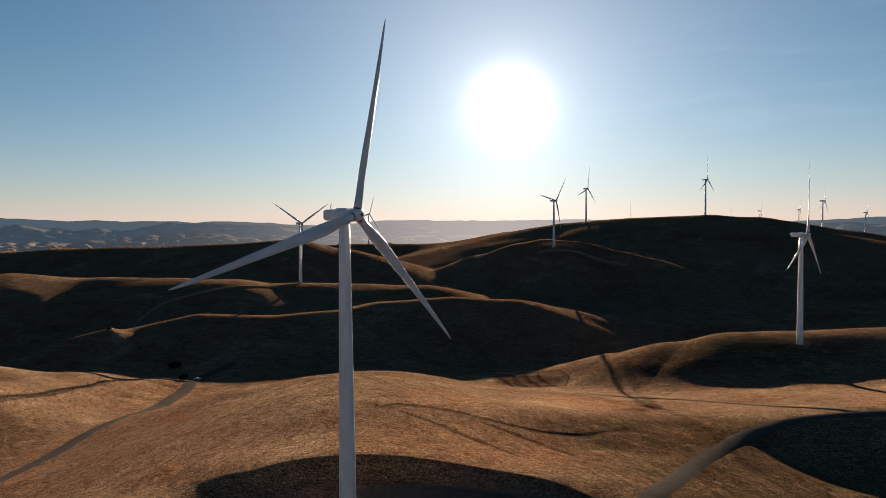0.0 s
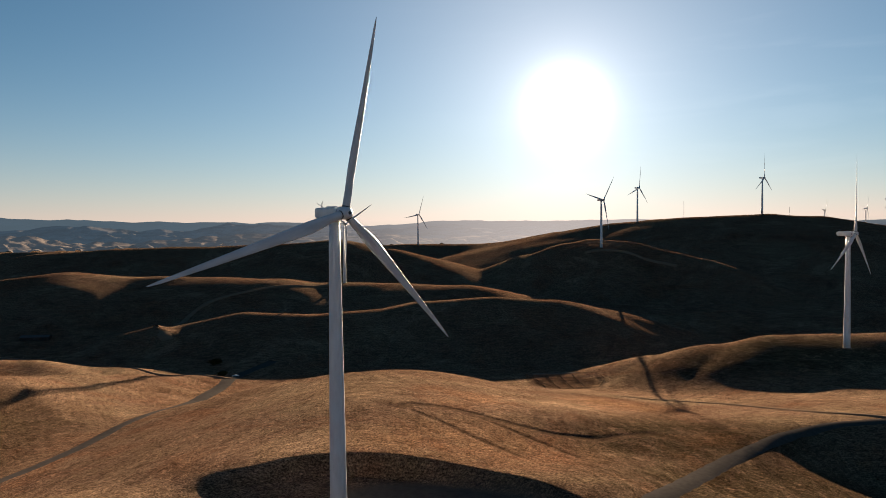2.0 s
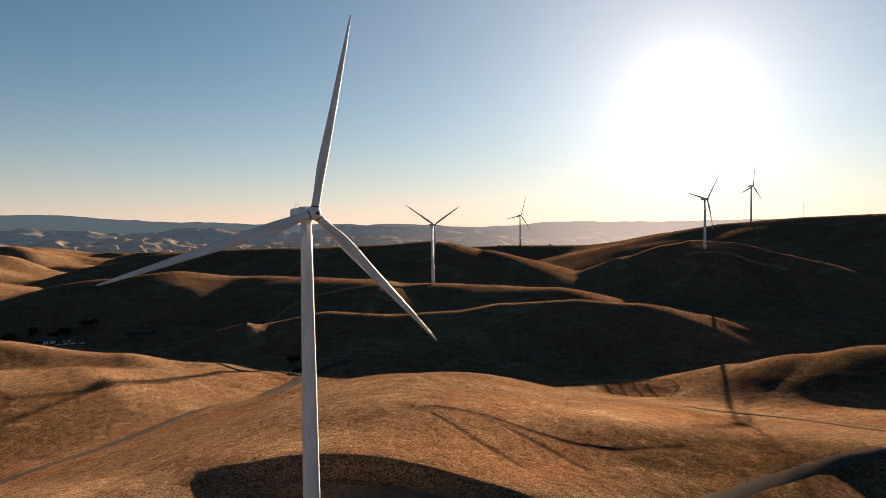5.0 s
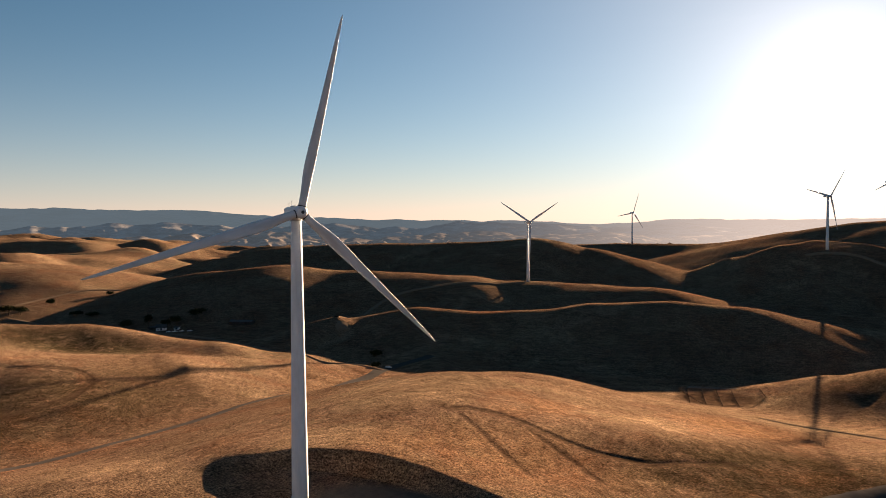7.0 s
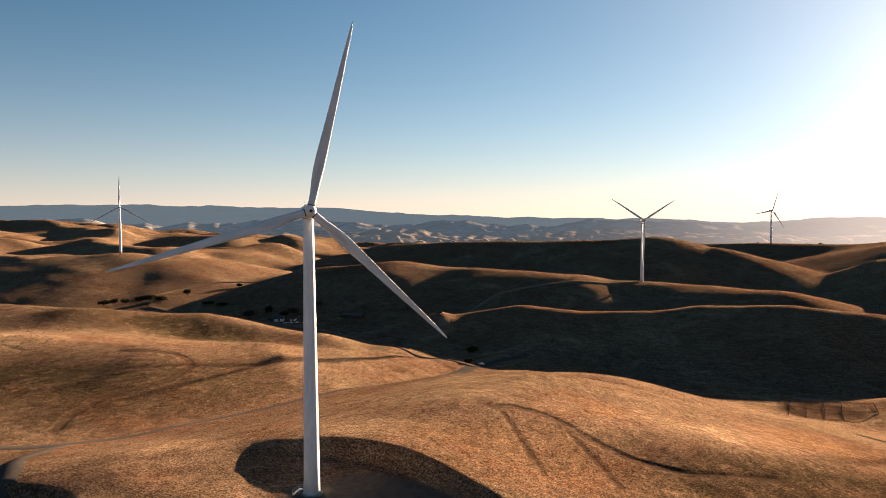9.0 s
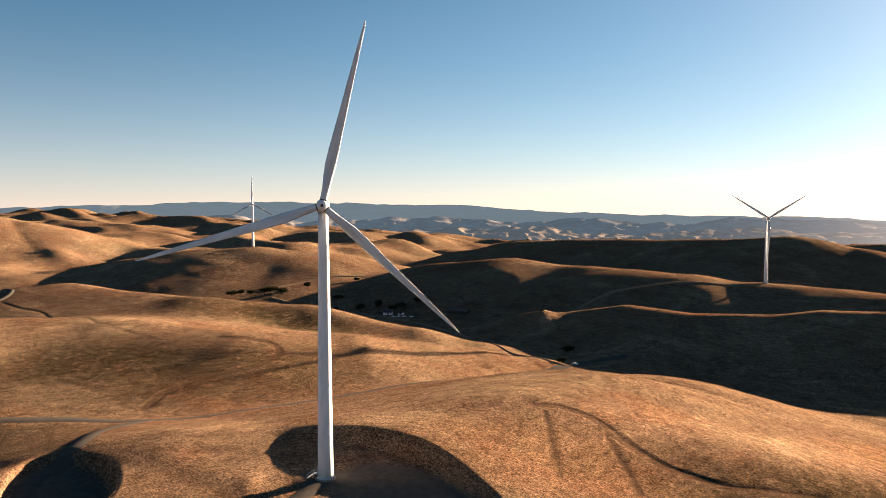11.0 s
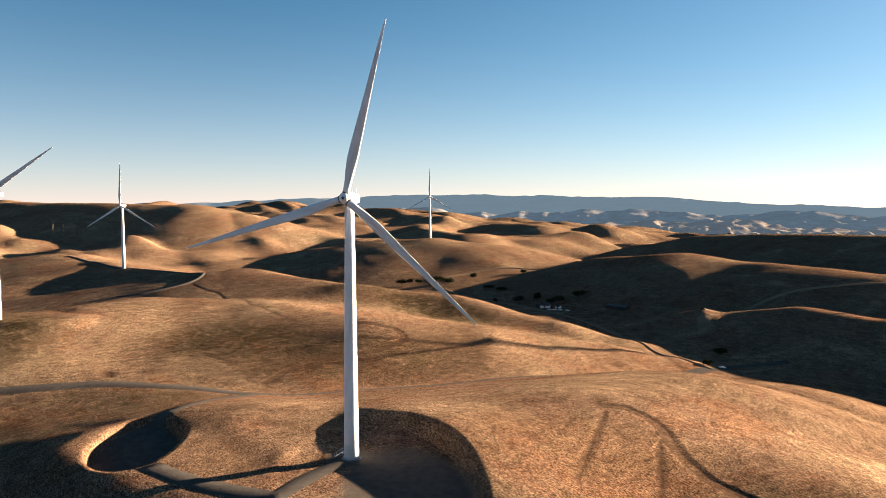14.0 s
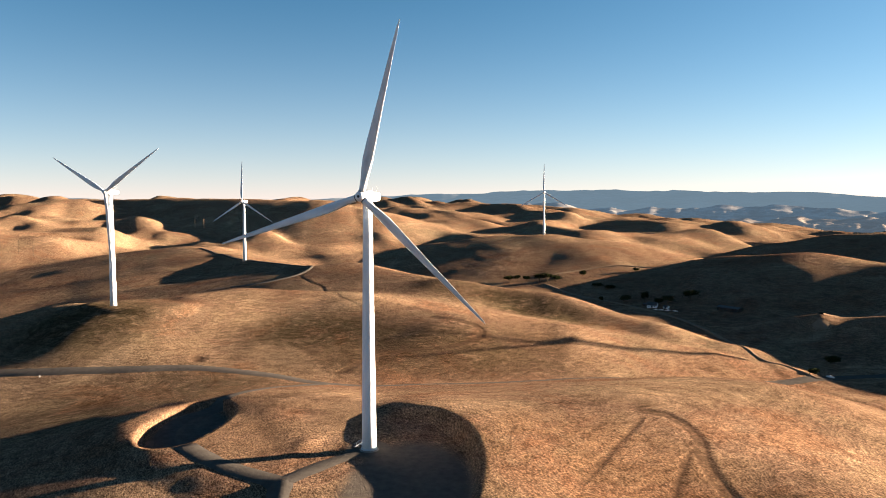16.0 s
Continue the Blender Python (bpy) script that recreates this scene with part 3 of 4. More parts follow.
def tube(a, b, r, sides=8, r2=None):
    a, b = Vector(a), Vector(b)
    d = (b - a).normalized()
    u = d.orthogonal().normalized()
    v = d.cross(u)
    r2 = r if r2 is None else r2
    return ring_mesh([(a, u * r, v * r), (b, u * r2, v * r2)], sides)


def blade_mesh():
    """Along +z from the hub: round root, widest at a fifth of its length, thin twisted tip."""
    stations = [(0.0, 1.05, 1.05, 0), (0.03, 1.05, 1.03, 2), (0.08, 1.15, 0.90, 10), (0.14, 1.45, 0.64, 14), (0.20, 1.62, 0.48, 13), (0.28, 1.54, 0.38, 10),
                (0.40, 1.30, 0.30, 7), (0.55, 1.04, 0.22, 4), (0.70, 0.82, 0.155, 2), (0.84, 0.58, 0.10, 1), (0.94, 0.38, 0.065, 0), (0.985, 0.20, 0.04, 0), (1.0, 0.05, 0.02, 0)]
    rings = []
    for t, chord, thick, twist in stations:
        a = radians(twist + 4)
        u = Vector((math.cos(a), math.sin(a), 0)) * chord
        v = Vector((-math.sin(a), math.cos(a), 0)) * thick
        c = Vector((-(chord - 1.05) * 0.45 if t > 0.05 else 0, 1.2 * t * t, 1.1 + t * (BLADE_LENGTH - 1.1)))
        rings.append((c, u, v))
    return ring_mesh(rings, 20)


def wind_turbine(x, y, z, phase, facing=-40.0, label="white three-bladed wind turbine on a grassy hill", near=False):
    """Empty at the tower's foot; +x of the head points to the wind."""
    base = new("wind_turbine")
    base.location = (x, y, z)
    base.rotation_euler = (0, 0, radians(facing))
    sides = 48 if near else 20
    rings = []
    for k in range(9):
        t = k / 8
        r = 2.3 + (1.42 - 2.3) * t ** 1.1
        rings.append(((0, 0, t * (HUB - 1.9)), X * r, Y * r))
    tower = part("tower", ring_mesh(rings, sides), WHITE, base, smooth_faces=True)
    part("foundation", ring_mesh([((0, 0, -6.0), X * 3.1, Y * 3.1), ((0, 0, 0.12), X * 3.1, Y * 3.1), ((0, 0, 0.24), X * 2.7, Y * 2.7)], sides), CONCRETE, base, "grey round concrete foundation")
    part("yaw_bearing", ring_mesh([((0, 0, HUB - 2.3), X * 1.62, Y * 1.62), ((0, 0, HUB - 1.7), X * 1.7, Y * 1.7)], sides), STEEL, base, "grey steel ring under the nacelle")
    nb = rounded_box(-7.2, 2.6, -1.75, 1.75, HUB - 1.85, HUB + 1.6, 0.95, 5)
    for v in nb.verts:
        k = max(0.0, -v.co.x - 3.0) / 4.2
        v.co.y *= 1 - 0.22 * k
        v.co.z = HUB + (v.co.z - HUB) * (1 - 0.20 * k) + 0.18 * k
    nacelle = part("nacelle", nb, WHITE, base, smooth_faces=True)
    part("roof_hatch", rounded_box(-2.2, 1.6, -0.9, 0.9, HUB + 1.5, HUB + 1.82, 0.12, 2), WHITE, nacelle)
    part("anemometer_mast", tube((-5.6, 0.5, HUB + 1.4), (-5.6, 0.5, HUB + 3.3), 0.06, 6), STEEL, nacelle, "thin grey instrument mast")
    part("anemometer_mast", tube((-4.8, -0.5, HUB + 1.5), (-4.8, -0.5, HUB + 2.7), 0.07, 6), STEEL, nacelle, "thin grey instrument mast")
    part("rotor_gap", ring_mesh([((2.45, 0, HUB), Y * 1.4, Z * 1.4), ((2.95, 0, HUB), Y * 1.4, Z * 1.4)], 24), DARK, base, "dark gap behind the hub")
    hub = part("hub", ring_mesh([((2.8, 0, HUB), Y * 1.5, Z * 1.5), ((3.2, 0, HUB), Y * 1.72, Z * 1.72), ((5.1, 0, HUB), Y * 1.72, Z * 1.72), ((5.9, 0, HUB), Y * 1.45, Z * 1.45),
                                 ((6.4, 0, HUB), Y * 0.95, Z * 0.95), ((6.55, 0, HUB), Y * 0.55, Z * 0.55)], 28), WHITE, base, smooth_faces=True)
    part("hub_cap", ring_mesh([((6.45, 0, HUB), Y * 0.5, Z * 0.5), ((6.62, 0, HUB), Y * 0.42, Z * 0.42)], 20), DARK, hub, "dark round cap on the hub's nose")
    if near:
        for zz in (24.0, 50.0):
            rr = 2.3 + (1.42 - 2.3) * (zz / (HUB - 1.9)) ** 1.1
            part("flange", ring_mesh([((0, 0, zz - 0.12), X * (rr + 0.025), Y * (rr + 0.025)), ((0, 0, zz + 0.12), X * (rr + 0.025), Y * (rr + 0.025))], sides), WHITE, tower)
        part("base_ring", ring_mesh([((0, 0, 0.3), X * 2.55, Y * 2.55), ((0, 0, 0.75), X * 2.5, Y * 2.5)], sides), STEEL, tower, "grey bolted steel ring")
        turn = Matrix.Rotation(radians(-100), 4, 'Z')
        bm = rounded_box(2.18, 2.42, -0.5, 0.5, 1.5, 3.7, 0.1, 2)
        bm.transform(turn)
        door = part("door", bm, STEEL, tower, "grey steel door")
        bm = rounded_box(2.42, 2.5, 0.28, 0.36, 2.4, 2.7, 0.02, 1)
        bm.transform(turn)
        part("handle", bm, DARK, door)
        stairs = part("stair_landing", rounded_box(2.3, 3.6, -0.75, 0.75, 1.35, 1.45, 0.03, 1), STEEL, base, "grey grated steel landing")
        stairs.data.transform(turn)
        for k in range(7):
            bm = rounded_box(3.6 + 0.26 * k, 3.86 + 0.26 * k, -0.6, 0.6, 1.2 - 0.19 * k, 1.24 - 0.19 * k, 0.01, 1)
            bm.transform(turn)
            part("step", bm, STEEL, stairs)
        for side in (-0.68, 0.68):
            for p0, p1 in (((2.4, side, 2.45), (3.6, side, 2.45)), ((3.6, side, 2.45), (5.5, side, 1.05)), ((2.4, side, 1.4), (2.4, side, 2.45)), ((3.6, side, 0.3), (3.6, side, 2.45)), ((5.5, side, 0.0), (5.5, side, 1.05)),
                           ((3.6, side, 1.35), (5.5, side, 0.05))):
                bm = tube(p0, p1, 0.045, 6)
                bm.transform(turn)
                part("handrail", bm, STEEL, stairs, "galvanised handrail")
    for k in range(3):
        collar = ring_mesh([((0, 0, 1.45), X * 1.13, Y * 1.13), ((0, 0, 1.75), X * 1.13, Y * 1.13)], 24)
        collar.transform(Matrix.Translation((REACH, 0, HUB)) @ Matrix.Rotation(radians(phase + 120 * k), 4, 'X'))
        part("blade_collar", collar, DARK, hub, "dark seal ring at a blade's root")
    me = None
    for k in range(3):
        if me is None:
            b = part("blade", blade_mesh(), BLADE, base, "tapered white blade", True)
            me = b.data
        else:
            b = tagged(new("blade", me), "tapered white blade")
            b.parent = base
        # blade axis: up turned about the rotor axis
        b.matrix_local = Matrix.Translation((REACH, 0, HUB)) @ Matrix.Rotation(radians(phase + 120 * k), 4, 'X') @ Matrix.Rotation(radians(90), 4, 'Z')
    tagged(base, label, "wind turbine", "wind turbines on the hills")
    return base


TURBINES = [(-25.6, 191.8, 13, "tall white wind turbine on a gravel pad cut into the hill"),
            (-190.8, 981.2, 60, "white wind turbine on a low shaded spur"),
            (-200.1, 1978, 20, "small far wind turbine on a dark ridge"),
            (190.7, 1263.4, 40, "white wind turbine on a lit rounded spur"),
            (-365.6, 94.1, 57, "white wind turbine on a broad golden hilltop"),
            (-822, 224.2, 0, "white wind turbine above a shaded hollow"),
            (-1049.1, 796.5, 0, "white wind turbine on a smooth golden knoll"),
            (260, 533.1, 5, "white wind turbine seen nearly edge-on above a grassy hill"),
            (341.5, 1753.5, 10, "backlit wind turbine on the long dark ridge"),
            (596.7, 1671.8, 0, "backlit wind turbine on the ridge top"),
            (910, 1763, 5, "backlit wind turbine behind the ridge"),
            (1452, 3000, 25, "distant wind turbine in the haze"),
            (1465, 3400, 35, "distant wind turbine in the haze"),
            (1500, 2610, 0, "distant wind turbine in the haze")]
for i, (tx, ty, ph, text) in enumerate(TURBINES):
    wind_turbine(tx, ty, 0.0 if i == 0 else float(land(tx, ty)) - 0.2, -ph, label=text, near=i == 0)


# ---------------------------------------------------------------- trees
LEAF = paint_material("oak_leaf", (0.022, 0.026, 0.011), 0.7, 0.45)
LEAF_PALE = paint_material("pale_leaf", (0.036, 0.037, 0.018), 0.7, 0.4)
BARK = paint_material("bark", (0.10, 0.075, 0.055), 0.95, 0.4)


def tree(x, y, height, spread, leaf, label, seed):
    rnd = random.Random(seed)
    z = float(land(x, y))
    base = new("tree")
    base.location = (x, y, z)
    trunk = bmesh.new()

    def limb(a, b, r0, r1):
        m = tube(a, b, r0, 7, r1)
        me = bpy.data.meshes.new("limb")
        m.to_mesh(me)
        m.free()
        trunk.from_mesh(me)
        bpy.data.meshes.remove(me)

    fork = Vector((rnd.uniform(-0.3, 0.3), rnd.uniform(-0.3, 0.3), height * 0.32))
    limb((0, 0, -0.4), fork, height * 0.045, height * 0.03)
    tips = []
    for k in range(6):
        a = k * 1.05 + rnd.random()
        tip = Vector((math.cos(a) * spread * rnd.uniform(0.2, 0.36), math.sin(a) * spread * rnd.uniform(0.2, 0.36), height * rnd.uniform(0.55, 0.82)))
        limb(fork, tip, height * 0.022, height * 0.006)
        tips.append(tip)
    part("trunk", trunk, BARK, base)
    verts, faces = [], []
    for k in range(950):
        tip = rnd.choice(tips)
        c = tip + Vector((rnd.gauss(0, 1) * spread * 0.15, rnd.gauss(0, 1) * spread * 0.15, rnd.gauss(0, 1) * height * 0.11))
        if c.z < height * 0.2:
            continue
        q = Euler((rnd.uniform(0, 6.3), rnd.uniform(0, 6.3), rnd.uniform(0, 6.3))).to_matrix()
        s = rnd.uniform(0.4, 0.95)
        i = len(verts)
        verts += [tuple(c + q @ Vector(v) * s) for v in ((-1, 0, 0), (0, -0.55, 0.1), (1, 0, 0), (0, 0.55, 0.1))]
        faces.append((i, i + 1, i + 2, i + 3))
    me = bpy.data.meshes.new("crown")
    me.from_pydata(verts, [], faces)
    me.materials.append(leaf)
    crown = new("crown", me)
    crown.parent = base
    return tagged(base, label, "tree", "trees in the valley")


for k, (tx, ty, th, ts, mat, text) in enumerate([
        (-744, 641, 11, 15, LEAF, "broad dark oak beside a farm road"), (-752, 632, 10, 13, LEAF, "dark oak in a grove by a farm road"), (-735, 650, 9, 13, LEAF, "dark oak in a grove by a farm road"),
        (-778, 595, 7, 11, LEAF, "dark oak at the foot of a golden hill"), (-774, 607, 7, 9, LEAF, "small dark oak at the foot of a golden hill"), (-768, 619, 6, 8, LEAF, "small dark oak at the foot of a golden hill"),
        (-745, 700, 7, 8, LEAF, "lone round oak on a golden slope"), (-735, 785, 5, 6, LEAF, "lone round oak at the edge of the shade"),
        (-572, 656, 9, 12, LEAF_PALE, "pale leafy tree beside the farmyard"), (-555, 673, 11, 7, LEAF, "tall narrow dark tree by the farm"),
        (-524, 683, 10, 11, LEAF_PALE, "pale leafy tree among farm sheds"), (-532, 676, 7, 8, LEAF, "small dark tree among farm sheds"),
        (-513, 707, 12, 15, LEAF, "large dark tree behind the farm"), (-688, 690, 6, 12, LEAF, "low dark tree in the shaded valley"), (-672, 700, 6, 11, LEAF, "low dark tree in the shaded valley"),
        (-225, 610, 6, 8, LEAF, "dark bushy tree beside the road junction"), (-202, 566, 4, 5, LEAF, "dark bush at the road junction"), (-600, 640, 5, 4, LEAF, "small dark bush by the farm road")]):
    tree(tx, ty, th * 1.15, ts * 1.15, mat, text, 100 + k)

# ---------------------------------------------------------------- farm
BARN = paint_material("weathered_boards", (0.06, 0.05, 0.043), 0.9, 0.4)
TIN = paint_material("rusty_tin", (0.07, 0.06, 0.055), 0.6, 0.4)
CAR_WHITE = paint_material("car_white", (0.62, 0.62, 0.61), 0.3, 0.08)
RUBBER = paint_material("rubber", (0.025, 0.025, 0.025), 0.85, 0.2)
GLASS = paint_material("dark_window", (0.03, 0.035, 0.04), 0.15, 0.1)


def box(x0, x1, y0, y1, z0, z1, r=0.05):
    return rounded_box(x0, x1, y0, y1, z0, z1, r, 1)


def shed(name, x, y, turn, length, width, eave, ridge, wall_mat, roof_mat, label, category):
    base = new(name)
    base.location = (x, y, float(land(x, y)))
    base.rotation_euler = (0, 0, radians(turn))
    a, b = length / 2, width / 2
    bm = bmesh.new()
    ring = [[(s * a, -b, -1.0), (s * a, b, -1.0), (s * a, b, eave), (s * a, 0, ridge - 0.15), (s * a, -b, eave)] for s in (-1, 1)]
    vs = [[bm.verts.new(v) for v in r] for r in ring]
    for k in range(5):
        bm.faces.new((vs[0][k], vs[0][(k + 1) % 5], vs[1][(k + 1) % 5], vs[1][k]))
    bm.faces.new(vs[0][::-1])
    bm.faces.new(vs[1])
    bmesh.ops.recalc_face_normals(bm, faces=bm.faces)
    wall = part("wall", bm, wall_mat, base)
    for s in (-1, 1):
        bm = box(-a - 0.5, a + 0.5, 0, math.hypot(b, ridge - eave) + 0.5, 0, 0.12, 0.03)
        bm.transform(Matrix.Translation((0, 0, ridge)) @ Matrix.Rotation(math.atan2(eave - ridge, b) if s > 0 else math.pi - math.atan2(eave - ridge, b), 4, 'X'))
        part("roof", bm, roof_mat, base, "sloping tin roof")
    door = part("door", box(-1.0, 1.0, -b - 0.06, -b + 0.05, 0, min(2.4, eave - 0.2)), GLASS if wall_mat is CAR_WHITE else TIN, wall)
    for k in (-0.6, 0.6):
        part("window", box(k * a - 0.5, k * a + 0.5, -b - 0.05, -b + 0.05, 1.0, min(2.0, eave - 0.2)), GLASS, wall)
    return tagged(base, label, category)


shed("farmhouse", -527, 664, 40, 11, 8, 3.0, 6.5, CAR_WHITE, TIN, "small white farmhouse with a steep tin roof among trees", "house")
shed("barn", -453, 712, 12, 27, 9, 2.8, 4.4, BARN, TIN, "long low weathered barn on the shaded slope", "barn")
shed("shed", -540, 664, 70, 7, 5, 2.4, 3.4, BARN, TIN, "small weathered shed in the farmyard", "shed")
shed("shed", -512, 672, 20, 6, 4, 2.3, 3.2, CAR_WHITE, TIN, "small white shed in the farmyard", "shed")


def pickup(x, y, turn, label):
    base = new("pickup_truck")
    base.location = (x, y, float(land(x, y)) + 0.15)
    base.rotation_euler = (0, 0, radians(turn))
    body = part("body", box(-2.7, 2.7, -0.95, 0.95, 0.45, 1.05, 0.12), CAR_WHITE, base)
    cab = part("cab", box(-0.6, 1.3, -0.88, 0.88, 1.0, 1.8, 0.2), CAR_WHITE, base)
    part("windscreen", box(1.18, 1.34, -0.75, 0.75, 1.15, 1.65), GLASS, cab)
    part("bed_wall", box(-2.65, -0.7, -0.93, -0.83, 1.0, 1.3), CAR_WHITE, body)
    part("bed_wall", box(-2.65, -0.7, 0.83, 0.93, 1.0, 1.3), CAR_WHITE, body)
    for wx in (-1.75, 1.75):
        for wy in (-0.9, 0.9):
            part("wheel", ring_mesh([((wx, wy - 0.13, 0.4), X * 0.4, Z * 0.4), ((wx, wy + 0.13, 0.4), X * 0.4, Z * 0.4)], 16), RUBBER, base)
    return tagged(base, label, "truck")


pickup(-194, 573, 15, "white pickup truck parked at the road junction")
pickup(-503, 659, 60, "white pickup truck parked in the farmyard")
pickup(-497, 663, 75, "white pickup truck parked in the farmyard")
pickup(-489, 667, 40, "white pickup truck parked in the farmyard")
pickup(-508, 655, 65, "white pickup truck parked in the farmyard")

# ---------------------------------------------------------------- fences
BUNK = paint_material("pale_concrete", (0.16, 0.14, 0.12), 0.95, 0.3)
WOOD = paint_material("grey_fence_wood", (0.12, 0.095, 0.075), 0.95, 0.35)


def fence(points, label, rails=(0.5, 0.95, 1.4), step=3.0):
    base = new("fence")
    base.location = (*points[0], float(land(*points[0])))
    post_mesh = None
    at = []
    for (ax, ay), (bx, by) in zip(points, points[1:]):
        k = max(1, int(math.hypot(bx - ax, by - ay) / step))
        at += [(ax + (bx - ax) * i / k, ay + (by - ay) * i / k) for i in range(k)]
    at.append(points[-1])
    spots = [Vector((px, py, float(land(px, py)))) - base.location for px, py in at]
    for v in spots:
        if post_mesh is None:
            o = part("post", tube((0, 0, -0.5), (0, 0, 1.6), 0.11, 6), WOOD, base)
            post_mesh = o.data
        else:
            o = new("post", post_mesh)
            o.parent = base
        o.location = v
    for r in rails:
        bm = bmesh.new()
        vs = [[bm.verts.new(v + Vector((0, 0, r + dz))) for dz in (-0.07, 0.07)] for v in spots]
        for a, b in zip(vs, vs[1:]):
            bm.faces.new((a[0], b[0], b[1], a[1]))
        bmesh.ops.solidify(bm, geom=bm.faces[:], thickness=0.06)
        part("rail", bm, WOOD, base)
    return tagged(base, label, "fence", "corral fences")


fence([(38, 575), (66, 580), (92, 583), (96, 556), (88, 528), (60, 524), (38, 575)], "dark wooden corral fence round trampled ground")
for fx in (50, 60, 70, 80):
    fence([(fx, 527), (fx - 6, 577)], "dark wooden cross fence inside the corral")
fence([(46, 556), (94, 560)], "dark wooden cross fence inside the corral")
trough = new("feed_bunk")
trough.location = (68, 588, float(land(68, 588)))
trough.rotation_euler = (0, 0, radians(8))
part("trough", box(-24, 24, -0.5, 0.5, -0.6, 0.55, 0.1), BUNK, trough)
part("apron", box(-25, 25, -2.6, -0.6, -0.8, 0.15, 0.05), BUNK, trough)
tagged(trough, "long pale concrete feed bunk beside the corral", "feed trough")

POLES = [(-1141, -99, 20), (-1138, -78, 20), (-1723, 185, 20), (-1700, 205, 20), (-2290, 800, 20), (-2250, 740, 20)]

# ---------------------------------------------------------------- masts and poles
def mast(x, y, height, label):
    base = new("lattice_mast")
    base.location = (x, y, float(land(x, y)))
    w = height * 0.012 + 0.25
    corners = [(w, 0), (-w / 2, w * 0.87), (-w / 2, -w * 0.87)]
    for cx, cy in corners:
        part("leg", tube((cx, cy, -1), (cx * 0.5, cy * 0.5, height), 0.09, 5), STEEL, base)
    k = int(height / 3)
    for i in range(k):
        (ax, ay), (bx, by) = corners[i % 3], corners[(i + 1) % 3]
        f, g = 1 - 0.5 * i / k, 1 - 0.5 * (i + 1) / k
        part("brace", tube((ax * f, ay * f, i * 3.0), (bx * g, by * g, i * 3.0 + 3.0), 0.06, 4), STEEL, base)
    return tagged(base, label, "mast", "thin masts on the ridges")


mast(447, 1750, 38, "thin grey lattice mast on the ridge top")
mast(662, 1690, 20, "short lattice mast on the ridge top")


def pole(x, y, height, label, turn=0):
    base = new("power_pole")
    base.location = (x, y, float(land(x, y)))
    base.rotation_euler = (0, 0, radians(turn))
    for px in (-2.2, 2.2):
        part("post", tube((px, 0, -1), (px, 0, height), 0.22, 7, 0.15), BARK, base)
    part("crossarm", box(-5, 5, -0.14, 0.14, height - 2.2, height - 1.8), BARK, base)
    part("brace", tube((-2.2, 0, height - 7), (2.2, 0, height - 2.2), 0.1, 5), BARK, base)
    part("brace", tube((2.2, 0, height - 7), (-2.2, 0, height - 2.2), 0.1, 5), BARK, base)
    return tagged(base, label, "power pole", "power poles across the hills")


for px, py, turn in POLES:
    pole(px, py, 24, "brown wooden two-legged power pole on the hills", turn)


# ---------------------------------------------------------------- bare bank, marker
def bare_bank(x, y, rx, ry, turn):
    u, v = np.meshgrid(np.linspace(-1, 1, 15), np.linspace(-1, 1, 11))
    r = np.maximum(np.abs(u), np.abs(v))
    k = r / np.maximum(np.hypot(u, v), 1e-6)
    wob = 0.85 + 0.3 * soft_noise(u * 2 + 5, v * 2 + 5, 61)
    du, dv = u * k * rx * wob, v * k * ry * wob
    xs = x + du * math.cos(radians(turn)) - dv * math.sin(radians(turn))
    ys = y + du * math.sin(radians(turn)) + dv * math.cos(radians(turn))
    zs = land(xs, ys) + 1.6 * (1 - r) - 0.3
    ob = sheet("earth_bank", xs, ys, zs, DIRT)
    return tagged(ob, "bare sunlit earth bank at the foot of a spur", "earth bank", kind="structure")


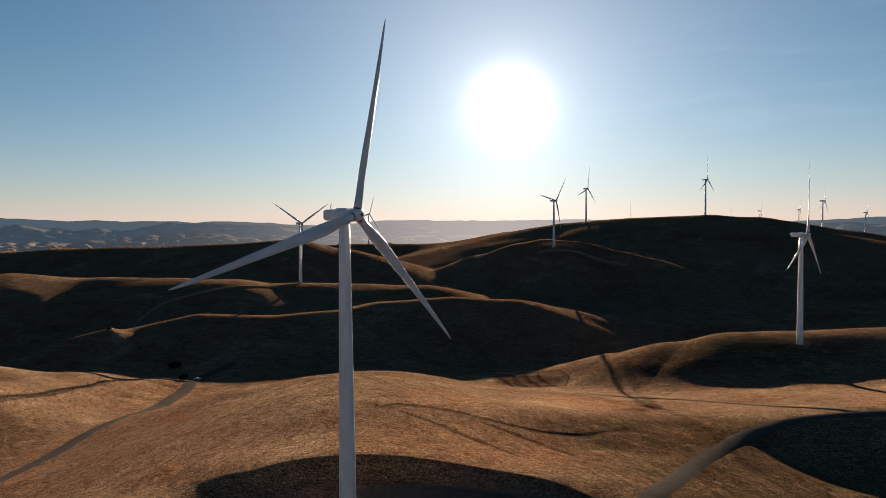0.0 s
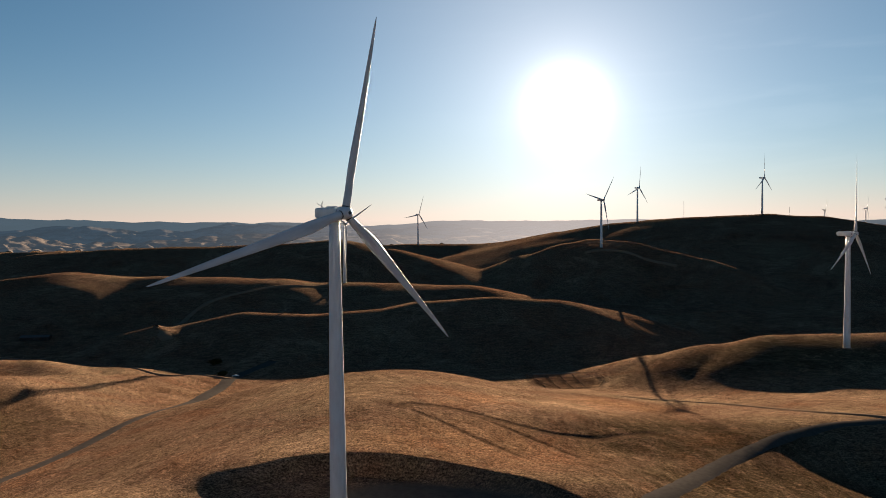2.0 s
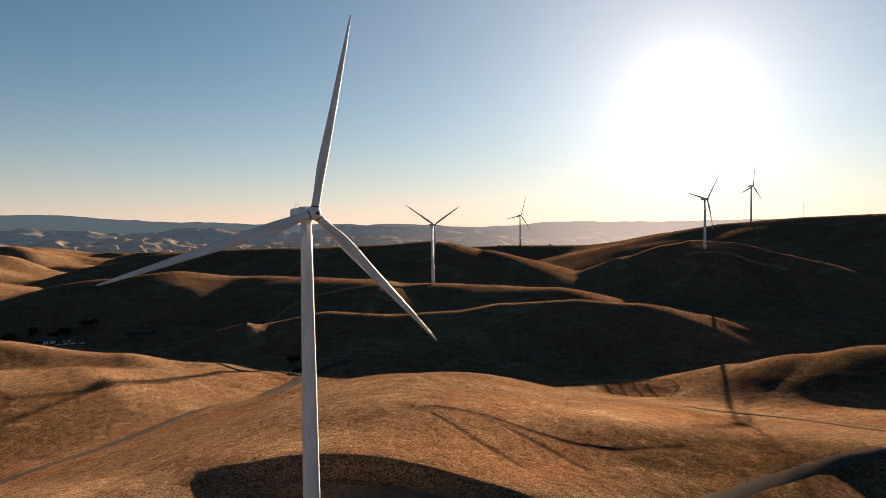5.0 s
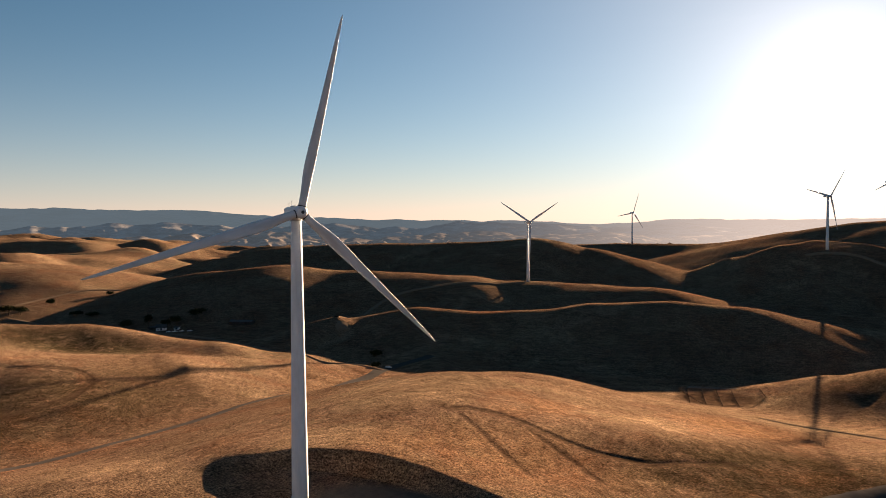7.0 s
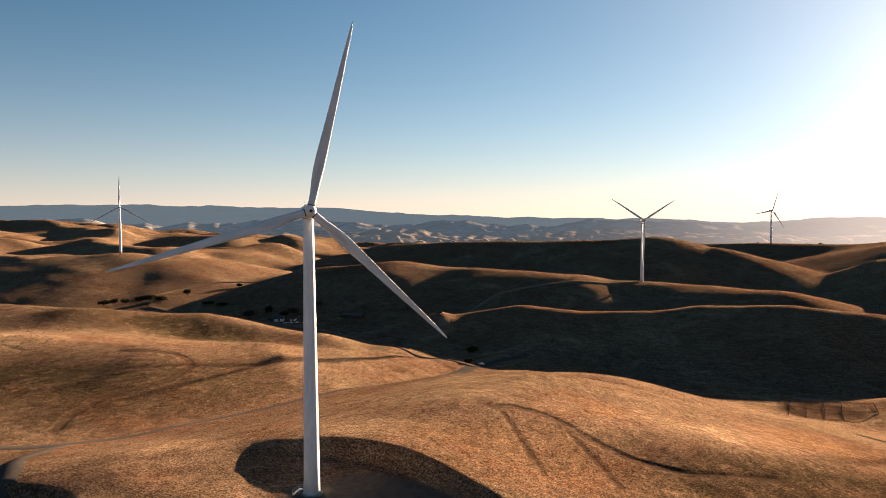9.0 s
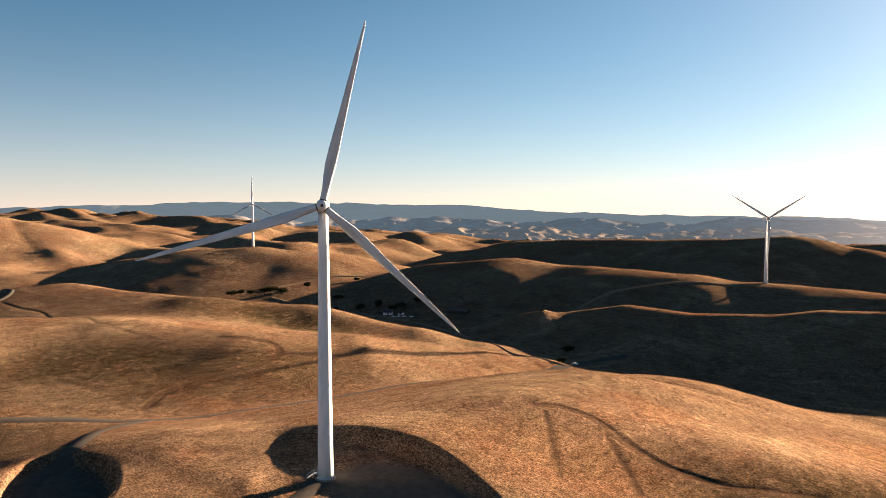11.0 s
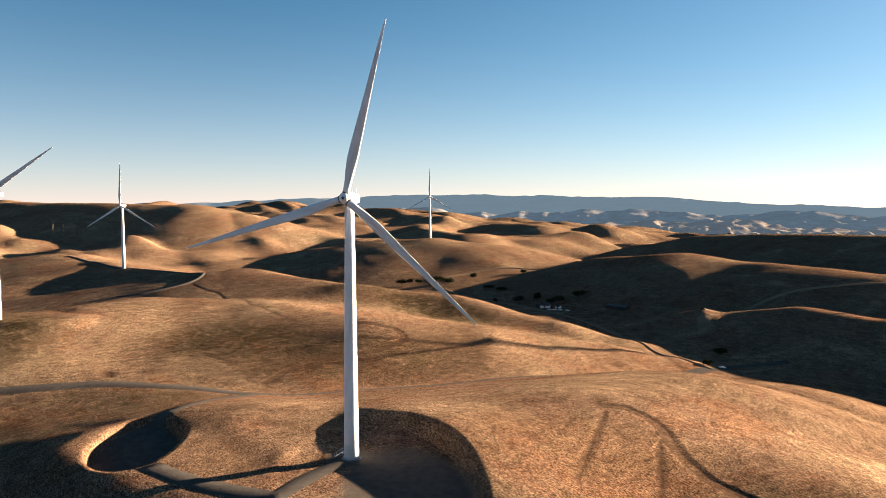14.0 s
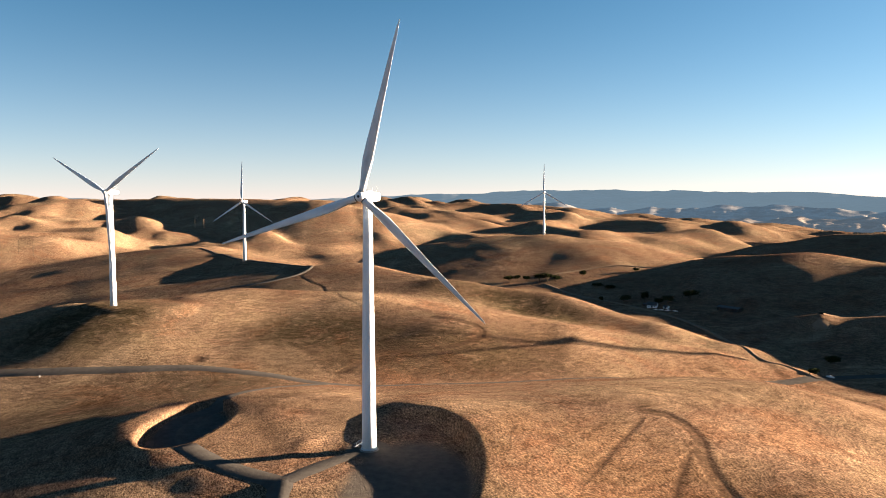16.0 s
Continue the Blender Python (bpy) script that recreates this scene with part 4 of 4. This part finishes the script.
bare_bank(-303, 681, 8, 11, 30)
post = new("marker_post")
post.location = (-268, 62, float(land(-268, 62)))
part("post", tube((0, 0, -0.4), (0, 0, 1.3), 0.16, 8), CAR_WHITE, post)
part("cap", tube((0, 0, 1.25), (0, 0, 1.4), 0.2, 8), CAR_WHITE, post)
tagged(post, "short white marker post beside the gravel road", "marker post")


# ---------------------------------------------------------------- grass tufts
def grass_tufts(count):
    rng = np.random.default_rng(5)
    x, y = rng.uniform(-275, 215, count), rng.uniform(105, 480, count)
    keep = np.ones(count, bool)
    for line, width in ROAD_LINES:
        for a, b in zip(line, line[1:]):
            keep &= np.hypot(x - (a.x + b.x) / 2, y - (a.y + b.y) / 2) > width * 0.5 + 1.2
    for line, width, amount in TRACKS:
        for a in glide(line, 3.0):
            keep &= np.hypot(x - a.x, y - a.y) > width * 0.5 + 0.4
    for px, py, rx, ry, turn, pz, edge in (PADS[2], PADS[3], PADS[5]):
        u = (x - px) * math.cos(radians(turn)) + (y - py) * math.sin(radians(turn))
        v = (y - py) * math.cos(radians(turn)) - (x - px) * math.sin(radians(turn))
        keep &= (u / rx) ** 2 + (v / ry) ** 2 > 0.85
    keep &= soft_noise(x / 14, y / 14, 71) + 0.5 * soft_noise(x / 4, y / 4, 73) > rng.uniform(0.0, 1.0, count)
    x, y = x[keep], y[keep]
    n = len(x)
    z = land(x, y)
    h, w = rng.uniform(0.03, 0.11, n), rng.uniform(0.2, 0.5, n)
    lean = rng.normal(0, 0.12, (n, 2))
    turn = rng.uniform(0, 6.28, n)
    verts = np.empty((n, 5, 3))
    for k in range(4):
        a = turn + k * math.pi / 2
        verts[:, k] = np.stack([x + w * np.cos(a), y + w * np.sin(a), z - 0.12], 1)
    verts[:, 4] = np.stack([x + lean[:, 0], y + lean[:, 1], z + h], 1)
    i = np.arange(n)[:, None] * 5
    faces = np.concatenate([np.concatenate([i + k, i + (k + 1) % 4, i + 4], 1) for k in range(4)])
    me = bpy.data.meshes.new("grass_tufts")
    me.from_pydata(verts.reshape(-1, 3).tolist(), [], faces.tolist())
    me.materials.append(GRASS)
    return tagged(new("grass_tufts", me), "tufts of dry golden grass on the hill", "grass", kind="stuff")


grass_tufts(260000)
